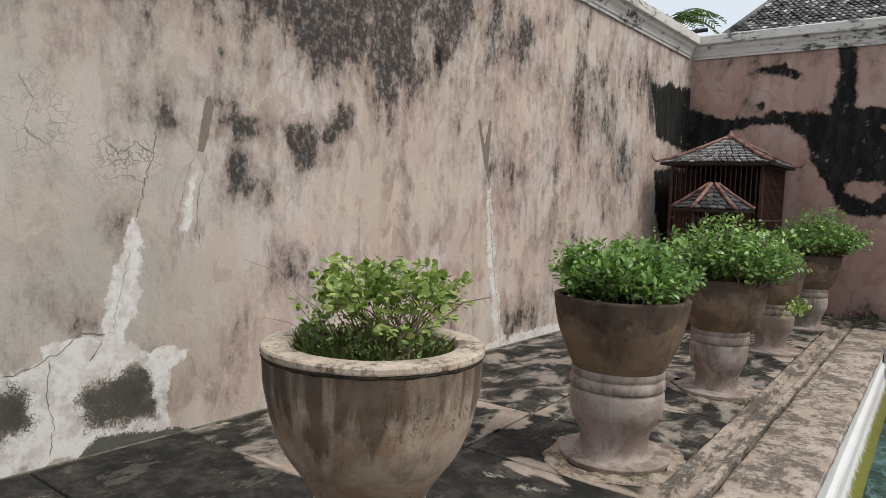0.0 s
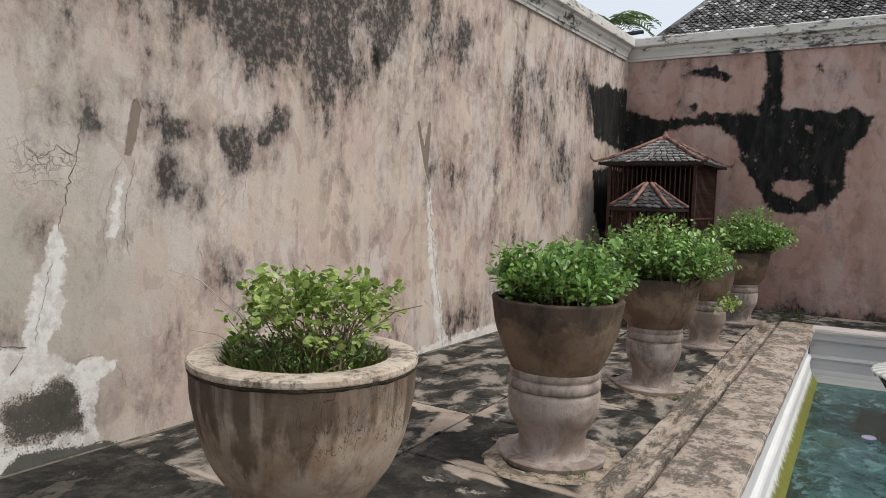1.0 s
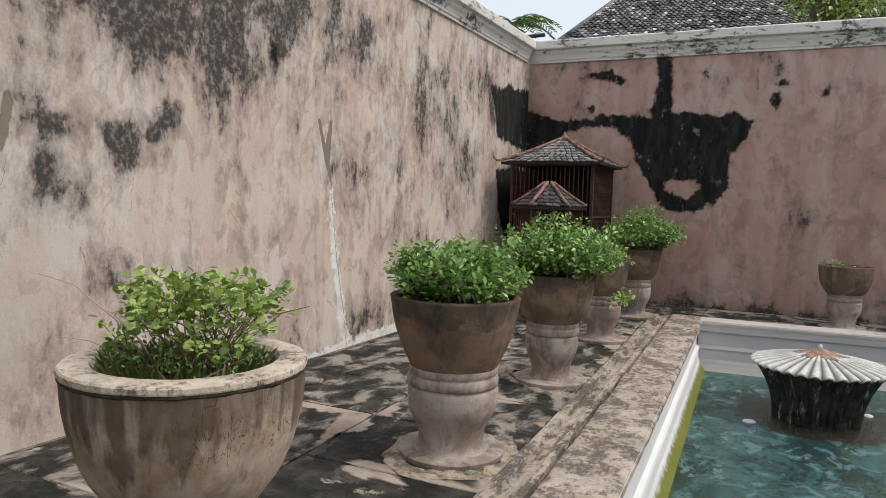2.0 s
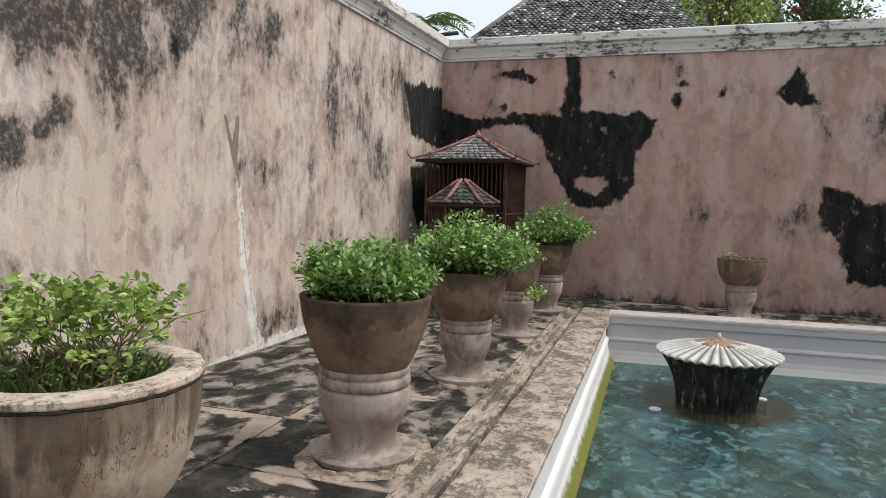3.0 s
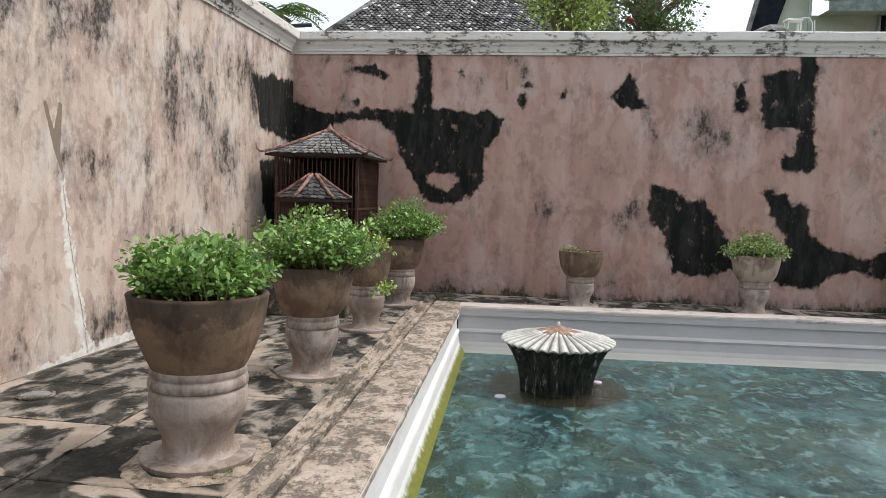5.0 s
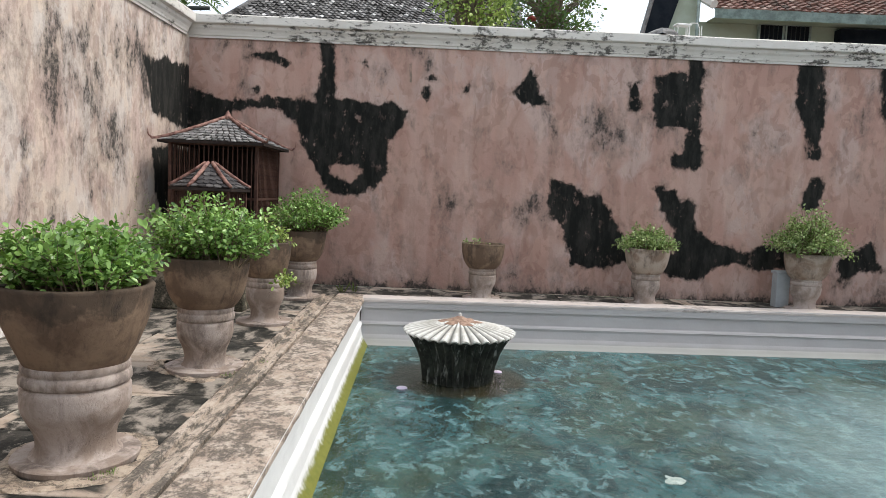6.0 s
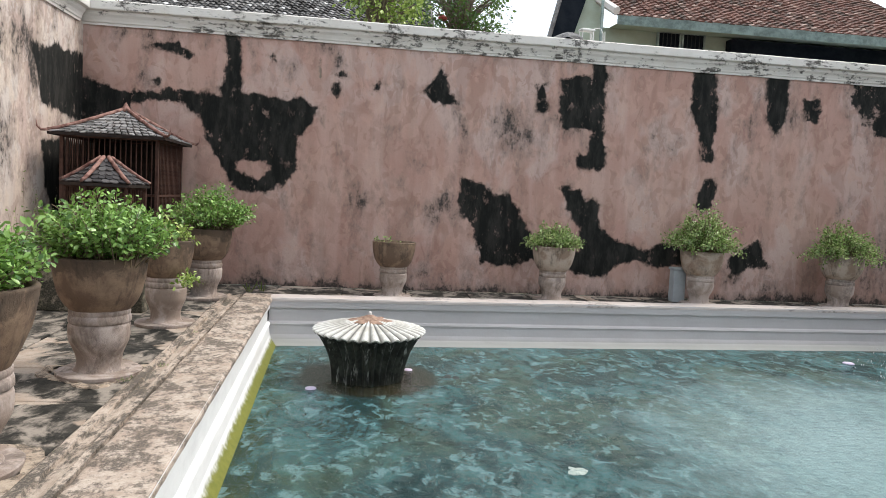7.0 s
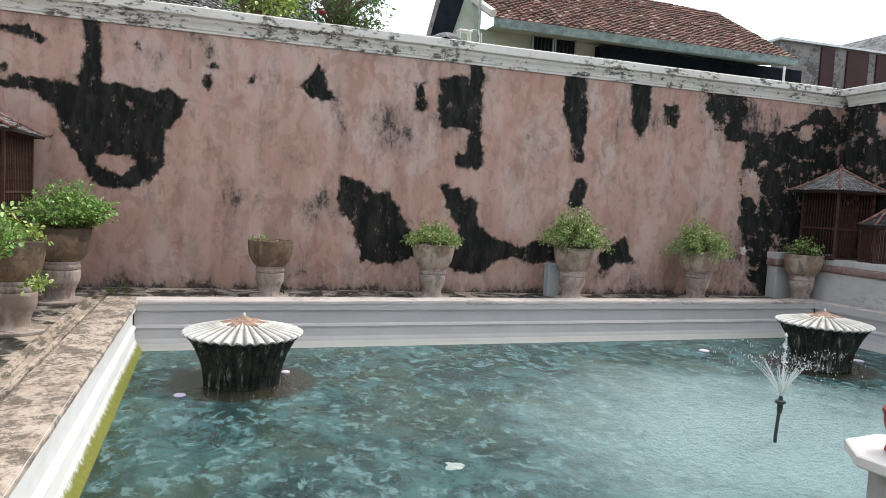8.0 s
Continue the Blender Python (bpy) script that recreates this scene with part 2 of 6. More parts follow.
PAVING = slab_material()
JOINT = weathered_stone("joint_mortar", (0.30, 0.26, 0.2), (0.2, 0.18, 0.13), (0.02, 0.022, 0.016), 1.0, 2.0)
KERB_TOP = weathered_stone("kerb_cement", (0.49, 0.42, 0.355), (0.39, 0.315, 0.255), (0.085, 0.072, 0.060), 0.74, 2.6, (1, 0.8, 1))
LEDGE = weathered_stone("ledge_cement", (0.46, 0.39, 0.325), (0.37, 0.30, 0.24), (0.055, 0.05, 0.042), 0.72, 2.2, (1.4, 0.5, 1))


def terracotta(name, pale, brown, soot, rim_soot, run=0.0, crazing=0.15):
    """Old cement pots: limewash worn to brown, sooty streaks."""
    n = Nodes(name)
    r = n.object_random()
    shift = n.node("ShaderNodeVectorMath", operation="ADD")
    n.put(shift.inputs[0], n.pos)
    comb = n.node("ShaderNodeCombineXYZ")
    for k in range(2):
        n.put(comb.inputs[k], n.math("MULTIPLY", r, 37.0 + 11 * k))
    n.put(shift.inputs[1], comb.outputs[0])
    z0 = n.height()
    n.pos = shift.outputs[0]
    streak = n.scaled((1, 1, 0.28))
    c = n.mix(n.ramp(n.noise(3.4, 8, 0.62, None, 0.4), 0.42, 0.60), pale, brown)
    c = n.mix(n.ramp(n.noise(4.0, 7, 0.62, streak, 0.3), 0.50, 0.64, 0, 0.5), c, (pale[0] * 1.2, pale[1] * 1.18, pale[2] * 1.16))
    c = n.mix(n.math("MULTIPLY", n.ramp(n.noise(4.0, 7, 0.60, streak, 0.5), 0.50, 0.64, 0, soot), n.ramp(n.noise(14, 6, 0.65), 0.36, 0.54, 0.4, 1)), c, (0.055, 0.042, 0.034))
    ridge = n.math("ABSOLUTE", n.math("SUBTRACT", n.noise(17, 4, 0.6, n.scaled((1, 1, 0.30)), 1.2), 0.5))
    cr = n.math("MULTIPLY", n.ramp(ridge, 0.0, 0.022, 1, 0), n.ramp(n.noise(2.4, 7, 0.65), 0.45, 0.60))
    c = n.mix(n.math("MULTIPLY", cr, crazing), c, (0.09, 0.055, 0.042))
    c = n.mix(n.ramp(n.noise(40, 6, 0.65), 0.50, 0.70, 0, 0.25), c, (brown[0] * 0.5, brown[1] * 0.5, brown[2] * 0.5))
    z = n.math("ADD", z0, n.math("MULTIPLY", n.math("SUBTRACT", n.noise(4.5, 8, 0.68, None, 0.4), 0.5), 0.75))
    c = n.mix(n.ramp(z, 0.90, 1.03, 0, rim_soot), c, (0.030, 0.026, 0.022))
    runs = n.ramp(n.math("ADD", n.noise(9.0, 6, 0.6, n.scaled((1, 1, 0.05))), n.ramp(z0, 0.55, 1.05, -0.16, 0.10)), 0.50, 0.62, 0, run)
    c = n.mix(runs, c, (0.075, 0.05, 0.032))
    n.bump(n.math("SUBTRACT", n.math("ADD", n.math("MULTIPLY", n.noise(8, 8, 0.6), 0.6), n.math("MULTIPLY", n.noise(45, 6), 0.3)), n.math("MULTIPLY", cr, 0.3)), 0.55, 0.012)
    return n.done(c, 0.88)


POT_PALE = terracotta("pot_limewash", (0.42, 0.345, 0.285), (0.27, 0.195, 0.145), 0.7, 0.45)
POT_FIRST = terracotta("pot_streaked_limewash", (0.48, 0.40, 0.32), (0.35, 0.255, 0.18), 0.45, 0.40, 0.7, 0.9)
POT_BROWN = terracotta("pot_brown", (0.245, 0.172, 0.118), (0.145, 0.098, 0.068), 0.75, 0.62)
POT_FOOT = terracotta("pot_foot", (0.43, 0.37, 0.335), (0.27, 0.215, 0.18), 0.6, 0.0)
POT_RIM = weathered_stone("pot_rim_cement", (0.60, 0.52, 0.43), (0.50, 0.41, 0.32), (0.10, 0.08, 0.06), 0.25, 4.0)
POT_MORTAR = weathered_stone("pot_mortar", (0.42, 0.35, 0.275), (0.33, 0.26, 0.20), (0.09, 0.075, 0.06), 0.55, 3.0)
SOIL = weathered_stone("soil", (0.06, 0.045, 0.03), (0.04, 0.035, 0.02), (0.015, 0.014, 0.01), 0.6, 6.0)


def leaf_material(name, dark, light, bloom=0.0):
    n = Nodes(name)
    c = n.mix(n.island(), dark, light)
    if bloom:
        c = n.mix(n.ramp(n.math("FRACT", n.math("MULTIPLY", n.island(), 17.3)), 1 - bloom, 1.0), c, (0.30, 0.36, 0.10))
    n.put(n.b.inputs["Base Color"], c)
    n.b.inputs["Roughness"].default_value = 0.27
    n.b.inputs["Specular IOR Level"].default_value = 0.5
    tr = n.node("ShaderNodeBsdfTranslucent")
    n.put(tr.inputs["Color"], n.mix(0.5, c, (0.25, 0.4, 0.05)))
    mx = n.node("ShaderNodeMixShader")
    mx.inputs[0].default_value = 0.28
    n.t.links.new(n.b.outputs[0], mx.inputs[1])
    n.t.links.new(tr.outputs[0], mx.inputs[2])
    n.t.links.new(mx.outputs[0], n.t.nodes["Material Output"].inputs["Surface"])
    return n.mat


LEAF = leaf_material("leaf_green", (0.022, 0.085, 0.012), (0.40, 0.64, 0.20))
LEAF_LIGHT = leaf_material("leaf_light_green", (0.10, 0.19, 0.03), (0.54, 0.66, 0.22))
LEAF_GREY = leaf_material("leaf_grey_green", (0.05, 0.12, 0.025), (0.50, 0.62, 0.27))
LEAF_FAR = leaf_material("leaf_far", (0.03, 0.08, 0.03), (0.12, 0.2, 0.08))
GRASS = leaf_material("grass_blade", (0.09, 0.12, 0.04), (0.22, 0.26, 0.1))


def plain(name, a, b, scale=6.0, rough=0.7, metal=0.0, bump=0.3):
    n = Nodes(name)
    c = n.mix(n.ramp(n.noise(scale, 8, 0.68), 0.35, 0.65), a, b)
    n.bump(n.noise(scale * 5, 6), bump, 0.008)
    return n.done(c, rough, metal)


TWIG = plain("twig", (0.13, 0.095, 0.06), (0.22, 0.17, 0.11), 12)
STRAW = plain("dry_straw", (0.5, 0.42, 0.32), (0.6, 0.52, 0.42), 12)
BARK = plain("bark", (0.12, 0.09, 0.07), (0.2, 0.16, 0.12), 8)
CAGE_WOOD = plain("red_brown_wood", (0.050, 0.024, 0.018), (0.095, 0.048, 0.035), 9)
# near-black boards carry the shade inside the cages and under their roofs
CAGE_DARK = plain("cage_shade_boards", (0.014, 0.010, 0.009), (0.03, 0.02, 0.016), 7)
RIDGE = plain("ridge_terracotta", (0.10, 0.042, 0.034), (0.34, 0.20, 0.165), 11)


def shingle_material(name, a, b, edge):
    """Grey shingles, each its own shade, with lichen and dirt."""
    n = Nodes(name)
    c = n.mix(n.math("FRACT", n.math("ADD", n.math("MULTIPLY", n.object_random(), 7.3), n.island())), a, b)
    c = n.mix(n.ramp(n.noise(9, 7, 0.65), 0.48, 0.64, 0, 0.6), c, edge)
    n.bump(n.noise(45, 5), 0.3, 0.006)
    return n.done(c, 0.75)


CAGE_TILE = shingle_material("grey_shingle", (0.13, 0.13, 0.13), (0.36, 0.355, 0.35), (0.07, 0.06, 0.055))
CAGE_TILE_DARK = shingle_material("dark_shingle", (0.03, 0.028, 0.03), (0.11, 0.105, 0.105), (0.02, 0.018, 0.018))
IRON = plain("dark_pipe", (0.02, 0.03, 0.03), (0.05, 0.06, 0.06), 14, 0.5)
RED_CLAY = plain("red_glaze", (0.24, 0.03, 0.03), (0.34, 0.06, 0.05), 9, 0.4)
POST_WHITE = plain("post_cap_paint", (0.74, 0.72, 0.69), (0.66, 0.63, 0.6), 5, 0.7)
POST_GREY = plain("post_shaft_paint", (0.42, 0.41, 0.40), (0.34, 0.33, 0.32), 5, 0.75)
BLUE_GREY = plain("blue_grey_paint", (0.42, 0.46, 0.48), (0.36, 0.4, 0.42), 5)
PLINTH = white_paint("plinth_paint", 0.25, (0.55, 0.55, 0.55))
PLINTH_BAND = plain("plinth_band_red", (0.22, 0.13, 0.115), (0.30, 0.22, 0.19), 6)
FASCIA = plain("green_fascia", (0.40, 0.50, 0.48), (0.22, 0.28, 0.26), 5)
HOUSE_WALL = plain("pale_green_wall", (0.44, 0.52, 0.44), (0.38, 0.44, 0.34), 2)
# near-black colour holds the shade of windows, eaves and veranda
HOUSE_DARK = plain("house_shade_dark", (0.012, 0.016, 0.022), (0.02, 0.024, 0.03), 4)
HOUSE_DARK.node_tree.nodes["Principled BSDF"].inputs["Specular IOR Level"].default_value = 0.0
CONCRETE = weathered_stone("far_concrete", (0.25, 0.25, 0.25), (0.20, 0.20, 0.20), (0.06, 0.06, 0.06), 0.5)
MAROON = plain("maroon_panel", (0.05, 0.022, 0.025), (0.035, 0.016, 0.02), 3)
ZINC = plain("zinc_sheet", (0.55, 0.58, 0.6), (0.45, 0.48, 0.5), 3, 0.4, 0.6)
WHITE_METAL = plain("white_metal", (0.75, 0.75, 0.74), (0.68, 0.67, 0.65), 6, 0.5)
GROUND = weathered_stone("earth", (0.25, 0.2, 0.15), (0.2, 0.17, 0.12), (0.06, 0.08, 0.03), 0.6, 0.5)
CRACK = plain("crack_dark", (0.10, 0.085, 0.072), (0.24, 0.21, 0.18), 14, 0.95)
SCUM = plain("scum", (0.26, 0.33, 0.30), (0.40, 0.46, 0.43), 14, 0.6)
LAMP_GLASS = plain("pool_lamp_lens", (0.76, 0.70, 0.84), (0.70, 0.62, 0.80), 10, 0.3)


def roof_tile_material(name, a, b, moss, odd):
    n = Nodes(name)
    c = n.mix(n.island(), a, b)
    c = n.mix(n.ramp(n.noise(3.0, 9, 0.7), 0.45, 0.62), c, moss)
    c = n.mix(n.ramp(n.math("FRACT", n.math("MULTIPLY", n.island(), 23.7)), 0.90, 0.97), c, odd)
    n.bump(n.noise(30, 5), 0.4, 0.01)
    return n.done(c, 0.7)


TILE_GREY = roof_tile_material("grey_roof_tile", (0.04, 0.039, 0.039), (0.27, 0.265, 0.265), (0.02, 0.019, 0.018), (0.52, 0.52, 0.52))
TILE_RED = roof_tile_material("red_roof_tile", (0.12, 0.06, 0.048), (0.23, 0.125, 0.10), (0.075, 0.055, 0.045), (0.36, 0.26, 0.22))


def fountain_top_material():
    n = Nodes("fountain_white_flutes")
    c = n.mix(n.ramp(n.noise(5, 9, 0.7), 0.4, 0.65), (0.70, 0.71, 0.68), (0.48, 0.47, 0.43))
    c = n.mix(n.math("MULTIPLY", n.math("MULTIPLY", n.object_random(), 0.5), n.ramp(n.noise(9, 6, 0.6), 0.45, 0.6)), c, (0.30, 0.28, 0.23))
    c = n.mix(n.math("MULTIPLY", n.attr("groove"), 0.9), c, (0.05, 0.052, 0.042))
    n.bump(n.noise(30, 6), 0.3, 0.01)
    return n.done(c, 0.7)


def fountain_body_material():
    n = Nodes("fountain_black_flutes")
    v = n.scaled((1, 1, 0.12))
    c = n.mix(n.ramp(n.noise(5, 8, 0.7), 0.4, 0.65), (0.012, 0.015, 0.012), (0.05, 0.055, 0.045))
    c = n.mix(n.ramp(n.noise(12, 6, 0.7, v), 0.56, 0.66, 0, 0.75), c, (0.36, 0.375, 0.35))
    n.bump(n.noise(30, 6), 0.4, 0.01)
    return n.done(c, 0.6)


FOUNT_TOP, FOUNT_BODY = fountain_top_material(), fountain_body_material()
FOUNT_CAP = plain("fountain_brown_cap", (0.20, 0.125, 0.09), (0.40, 0.28, 0.21), 13)
FOUNT_SKIRT = plain("fountain_brown_apron", (0.11, 0.085, 0.035), (0.17, 0.13, 0.06), 5)


POOL_LEVEL = -0.65


def water_material():
    """Murky rippled water: tinted see-through, ripple glints and shade in its colour, Fresnel gloss."""
    n = Nodes("pool_water")
    v = n.scaled((1.35, 0.95, 1.0))
    h = n.math("ADD", n.math("MULTIPLY", n.noise(4.5, 6, 0.62, v, 0.8), 0.7), n.math("MULTIPLY", n.noise(15.0, 5, 0.65, v, 0.8), 0.30))
    ring = n.node("ShaderNodeVectorMath", operation="DISTANCE")
    n.put(ring.inputs[0], n.pos)
    ring.inputs[1].default_value = (10.52, 5.79, POOL_LEVEL)
    rd = n.math("ADD", ring.outputs["Value"], n.math("MULTIPLY", n.noise(2.2, 5), 0.75))
    h = n.math("ADD", h, n.math("MULTIPLY", n.math("SINE", n.math("MULTIPLY", rd, 42.0)), n.ramp(ring.outputs["Value"], 0.5, 4.2, 0.055, 0.0)))
    bmp = n.node("ShaderNodeBump")
    bmp.inputs["Strength"].default_value, bmp.inputs["Distance"].default_value = 1.0, 0.16
    n.put(bmp.inputs["Height"], h)
    see = n.node("ShaderNodeBsdfTransparent")
    n.put(see.inputs["Color"], (0.58, 0.82, 0.80))
    murk = n.node("ShaderNodeBsdfDiffuse")
    murk_ripples = n.mix(n.ramp(n.noise(1.3, 10, 0.68, v, 0.9), 0.40, 0.60), (0.014, 0.064, 0.072), (0.125, 0.290, 0.300))
    murk_ripples = n.mix(n.ramp(n.noise(0.8, 8, 0.62, v, 0.5), 0.50, 0.62, 0, 0.65), murk_ripples, (0.105, 0.155, 0.095))
    # pale flecks stand for sky glints on the ripples, dark ones for their shade
    murk_ripples = n.mix(n.ramp(n.noise(4.2, 9, 0.66, v, 0.5), 0.53, 0.61, 0, 0.75), murk_ripples, (0.32, 0.56, 0.58))
    murk_ripples = n.mix(n.ramp(n.noise(8.0, 12, 0.74, v, 0.3), 0.53, 0.61, 0, 0.78), murk_ripples, (0.024, 0.058, 0.060))
    for fx, fy in ((4.99, 8.72), (14.25, 8.98)):
        near = n.node("ShaderNodeVectorMath", operation="DISTANCE")
        n.put(near.inputs[0], n.pos)
        near.inputs[1].default_value = (fx, fy, POOL_LEVEL)
        dd = n.math("ADD", near.outputs["Value"], n.math("MULTIPLY", n.math("SUBTRACT", n.noise(3, 8, 0.7), 0.5), 0.5))
        murk_ripples = n.mix(n.ramp(dd, 0.78, 1.02, 0.92, 0), murk_ripples, (0.070, 0.050, 0.018))   # silt on the fountain's apron
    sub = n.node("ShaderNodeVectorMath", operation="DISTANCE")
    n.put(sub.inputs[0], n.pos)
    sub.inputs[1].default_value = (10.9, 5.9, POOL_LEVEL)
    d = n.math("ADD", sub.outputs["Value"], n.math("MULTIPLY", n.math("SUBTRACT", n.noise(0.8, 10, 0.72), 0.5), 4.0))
    murk_ripples = n.mix(n.ramp(d, 0.9, 4.2, 0.95, 0), murk_ripples, (0.60, 0.84, 0.86))   # bubbles round the jet
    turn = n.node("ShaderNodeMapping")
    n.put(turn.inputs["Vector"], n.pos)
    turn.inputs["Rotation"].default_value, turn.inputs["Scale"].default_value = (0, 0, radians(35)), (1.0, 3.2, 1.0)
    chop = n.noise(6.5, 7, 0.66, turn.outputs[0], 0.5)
    # dark ripple faces painted into the colour, over the bubbles too
    murk_ripples = n.mix(n.ramp(chop, 0.52, 0.63, 0, 0.32), murk_ripples, (0.07, 0.155, 0.165))
    n.put(bmp.inputs["Height"], n.math("ADD", h, n.math("MULTIPLY", chop, 0.45)))
    n.put(murk.inputs["Color"], murk_ripples)
    n.put(murk.inputs["Normal"], bmp.outputs[0])
    body = n.node("ShaderNodeMixShader")
    body.inputs[0].default_value = 0.68
    n.t.links.new(see.outputs[0], body.inputs[1])
    n.t.links.new(murk.outputs[0], body.inputs[2])
    gloss = n.node("ShaderNodeBsdfGlossy")
    gloss.inputs["Roughness"].default_value = 0.05
    n.put(gloss.inputs["Normal"], bmp.outputs[0])
    fr = n.node("ShaderNodeFresnel")
    fr.inputs["IOR"].default_value = 1.33
    n.put(fr.inputs["Normal"], bmp.outputs[0])
    mx = n.node("ShaderNodeMixShader")
    n.put(mx.inputs[0], fr.outputs[0])
    n.t.links.new(body.outputs[0], mx.inputs[1])
    n.t.links.new(gloss.outputs[0], mx.inputs[2])
    n.t.links.new(mx.outputs[0], n.t.nodes["Material Output"].inputs["Surface"])
    return n.mat


WATER = water_material()


def pool_floor_material():
    n = Nodes("pool_floor")
    v = n.scaled((0.75, 1.5, 1))
    c = n.mix(n.ramp(n.noise(1.5, 12, 0.72, v, 0.8), 0.40, 0.58), (0.045, 0.105, 0.11), (0.22, 0.37, 0.37))
    c = n.mix(n.ramp(n.noise(5.5, 10, 0.75, v, 0.8), 0.53, 0.62, 0, 0.85), c, (0.50, 0.68, 0.67))
    c = n.mix(n.ramp(n.noise(4.0, 10, 0.75, v, 0.6), 0.55, 0.65, 0, 0.8), c, (0.03, 0.06, 0.055))
    c = n.mix(n.ramp(n.noise(0.6, 7, 0.6, v), 0.5, 0.66, 0, 0.6), c, (0.08, 0.13, 0.085))
    # pale sediment stirred up round the jet
    sub = n.node("ShaderNodeVectorMath", operation="DISTANCE")
    n.put(sub.inputs[0], n.pos)
    sub.inputs[1].default_value = (10.6, 6.2, -1.25)
    d = n.math("ADD", sub.outputs["Value"], n.math("MULTIPLY", n.math("SUBTRACT", n.noise(0.9, 8, 0.7), 0.5), 3.2))
    c = n.mix(n.ramp(d, 0.9, 3.2, 0.85, 0), c, (0.66, 0.82, 0.82))
    return n.done(c, 0.6)


POOL_FLOOR = pool_floor_material()


def drops_material():
    n = Nodes("water_drops")
    n.b.inputs["Transmission Weight"].default_value = 0.35
    n.b.inputs["IOR"].default_value = 1.33
    return n.done((0.9, 0.93, 0.93), 0.1)


DROPS = drops_material()


# ---- mesh tools ----
def mesh_of(name, verts, faces, smooth=False):
    me = bpy.data.meshes.new(name)
    me.from_pydata([tuple(v) for v in verts], [], [tuple(int(i) for i in f) for f in faces])
    me.update()
    if smooth:
        me.polygons.foreach_set("use_smooth", [True] * len(me.polygons))
    return me


def part(name, data, material, parent=None, label="", smooth=False):
    """One mesh object from a bmesh, a mesh or (verts, faces)."""
    if isinstance(data, bmesh.types.BMesh):
        me = bpy.data.meshes.new(name)
        data.to_mesh(me)
        data.free()
        if smooth:
            me.polygons.foreach_set("use_smooth", [True] * len(me.polygons))
    elif isinstance(data, tuple):
        me = mesh_of(name, data[0], data[1], smooth)
    else:
        me = data
    if not me.materials:
        me.materials.append(material)
    ob = new(name, me)
    ob.parent = parent
    if label:
        ob["label"] = label
    return ob


def base_at(name, m, label, category, group="", kind=""):
    ob = new(name)
    ob.empty_display_size = 0.2
    ob.matrix_basis = m
    return tagged(ob, label, category, group, kind)


def box_geo(x0, y0, z0, x1, y1, z1):
    v = [(x, y, z) for z in (z0, z1) for x, y in ((x0, y0), (x1, y0), (x1, y1), (x0, y1))]
    return v, [(3, 2, 1, 0), (4, 5, 6, 7), (0, 1, 5, 4), (1, 2, 6, 5), (2, 3, 7, 6), (3, 0, 4, 7)]


def joined(*geos):
    v, f = [], []
    for gv, gf in geos:
        k = len(v)
        v += list(gv)
        f += [tuple(i + k for i in q) for q in gf]
    return v, f


def bevel_box(x0, y0, z0, x1, y1, z1, w=0.01, seg=2):
    bm = bmesh.new()
    bmesh.ops.create_cube(bm, size=1)
    for v in bm.verts:
        v.co = Vector((x0 + (v.co.x + 0.5) * (x1 - x0), y0 + (v.co.y + 0.5) * (y1 - y0), z0 + (v.co.z + 0.5) * (z1 - z0)))
    bmesh.ops.bevel(bm, geom=bm.edges[:], offset=w, segments=seg, affect="EDGES", profile=0.5)
    return bm


def lathe(profile, n=48, wobble=0.0, seed=0, flute=None):
    """Turned shape from (radius, height) pairs; wobble in metres; flute(angle, row) scales a radius."""
    v, f = [], []
    for k, (r, z) in enumerate(profile):
        for i in range(n):
            a = 2 * math.pi * i / n
            rr = r * (flute(a, k) if flute else 1)
            w = wobble * noise.noise((math.cos(a) * 1.3 + seed * 7.1, math.sin(a) * 1.3, z * 2.5)) if r > 0.01 else 0
            w2 = 0.3 * wobble * noise.noise((math.cos(a) * 6 + seed, math.sin(a) * 6, z * 11))
            v.append(((rr + w + w2) * math.cos(a), (rr + w + w2) * math.sin(a), z + (0.6 * w2 if r > 0.01 else 0)))
    for k in range(len(profile) - 1):
        for i in range(n):
            j = (i + 1) % n
            f.append((k * n + i, k * n + j, (k + 1) * n + j, (k + 1) * n + i))
    return v, f


def rounded(points, steps=4):
    """Catmull-Rom through a profile."""
    p = [points[0], *points, points[-1]]
    out = []
    for i in range(1, len(p) - 2):
        for s in range(steps):
            t = s / steps
            out.append(tuple(0.5 * ((2 * p[i][k]) + (-p[i - 1][k] + p[i + 1][k]) * t + (2 * p[i - 1][k] - 5 * p[i][k] + 4 * p[i + 1][k] - p[i + 2][k]) * t * t
                                    + (-p[i - 1][k] + 3 * p[i][k] - 3 * p[i + 1][k] + p[i + 2][k]) * t ** 3) for k in range(2)))
    return out + [points[-1]]


def tube(points, radii, n=5):
    v, f = [], []
    pts = [Vector(p) for p in points]
    for k, p in enumerate(pts):
        d = (pts[min(k + 1, len(pts) - 1)] - pts[max(k - 1, 0)]).normalized()
        s = d.cross(Vector((0.31, 0.87, 0.4))).normalized()
        u = d.cross(s)
        r = radii[k] if isinstance(radii, (list, tuple)) else radii
        for i in range(n):
            a = 2 * math.pi * i / n
            v.append(tuple(p + s * (r * math.cos(a)) + u * (r * math.sin(a))))
    for k in range(len(pts) - 1):
        for i in range(n):
            j = (i + 1) % n
            f.append((k * n + i, k * n + j, (k + 1) * n + j, (k + 1) * n + i))
    f.append(tuple(range(n - 1, -1, -1)))
    f.append(tuple(range((len(pts) - 1) * n, len(pts) * n)))
    return v, f


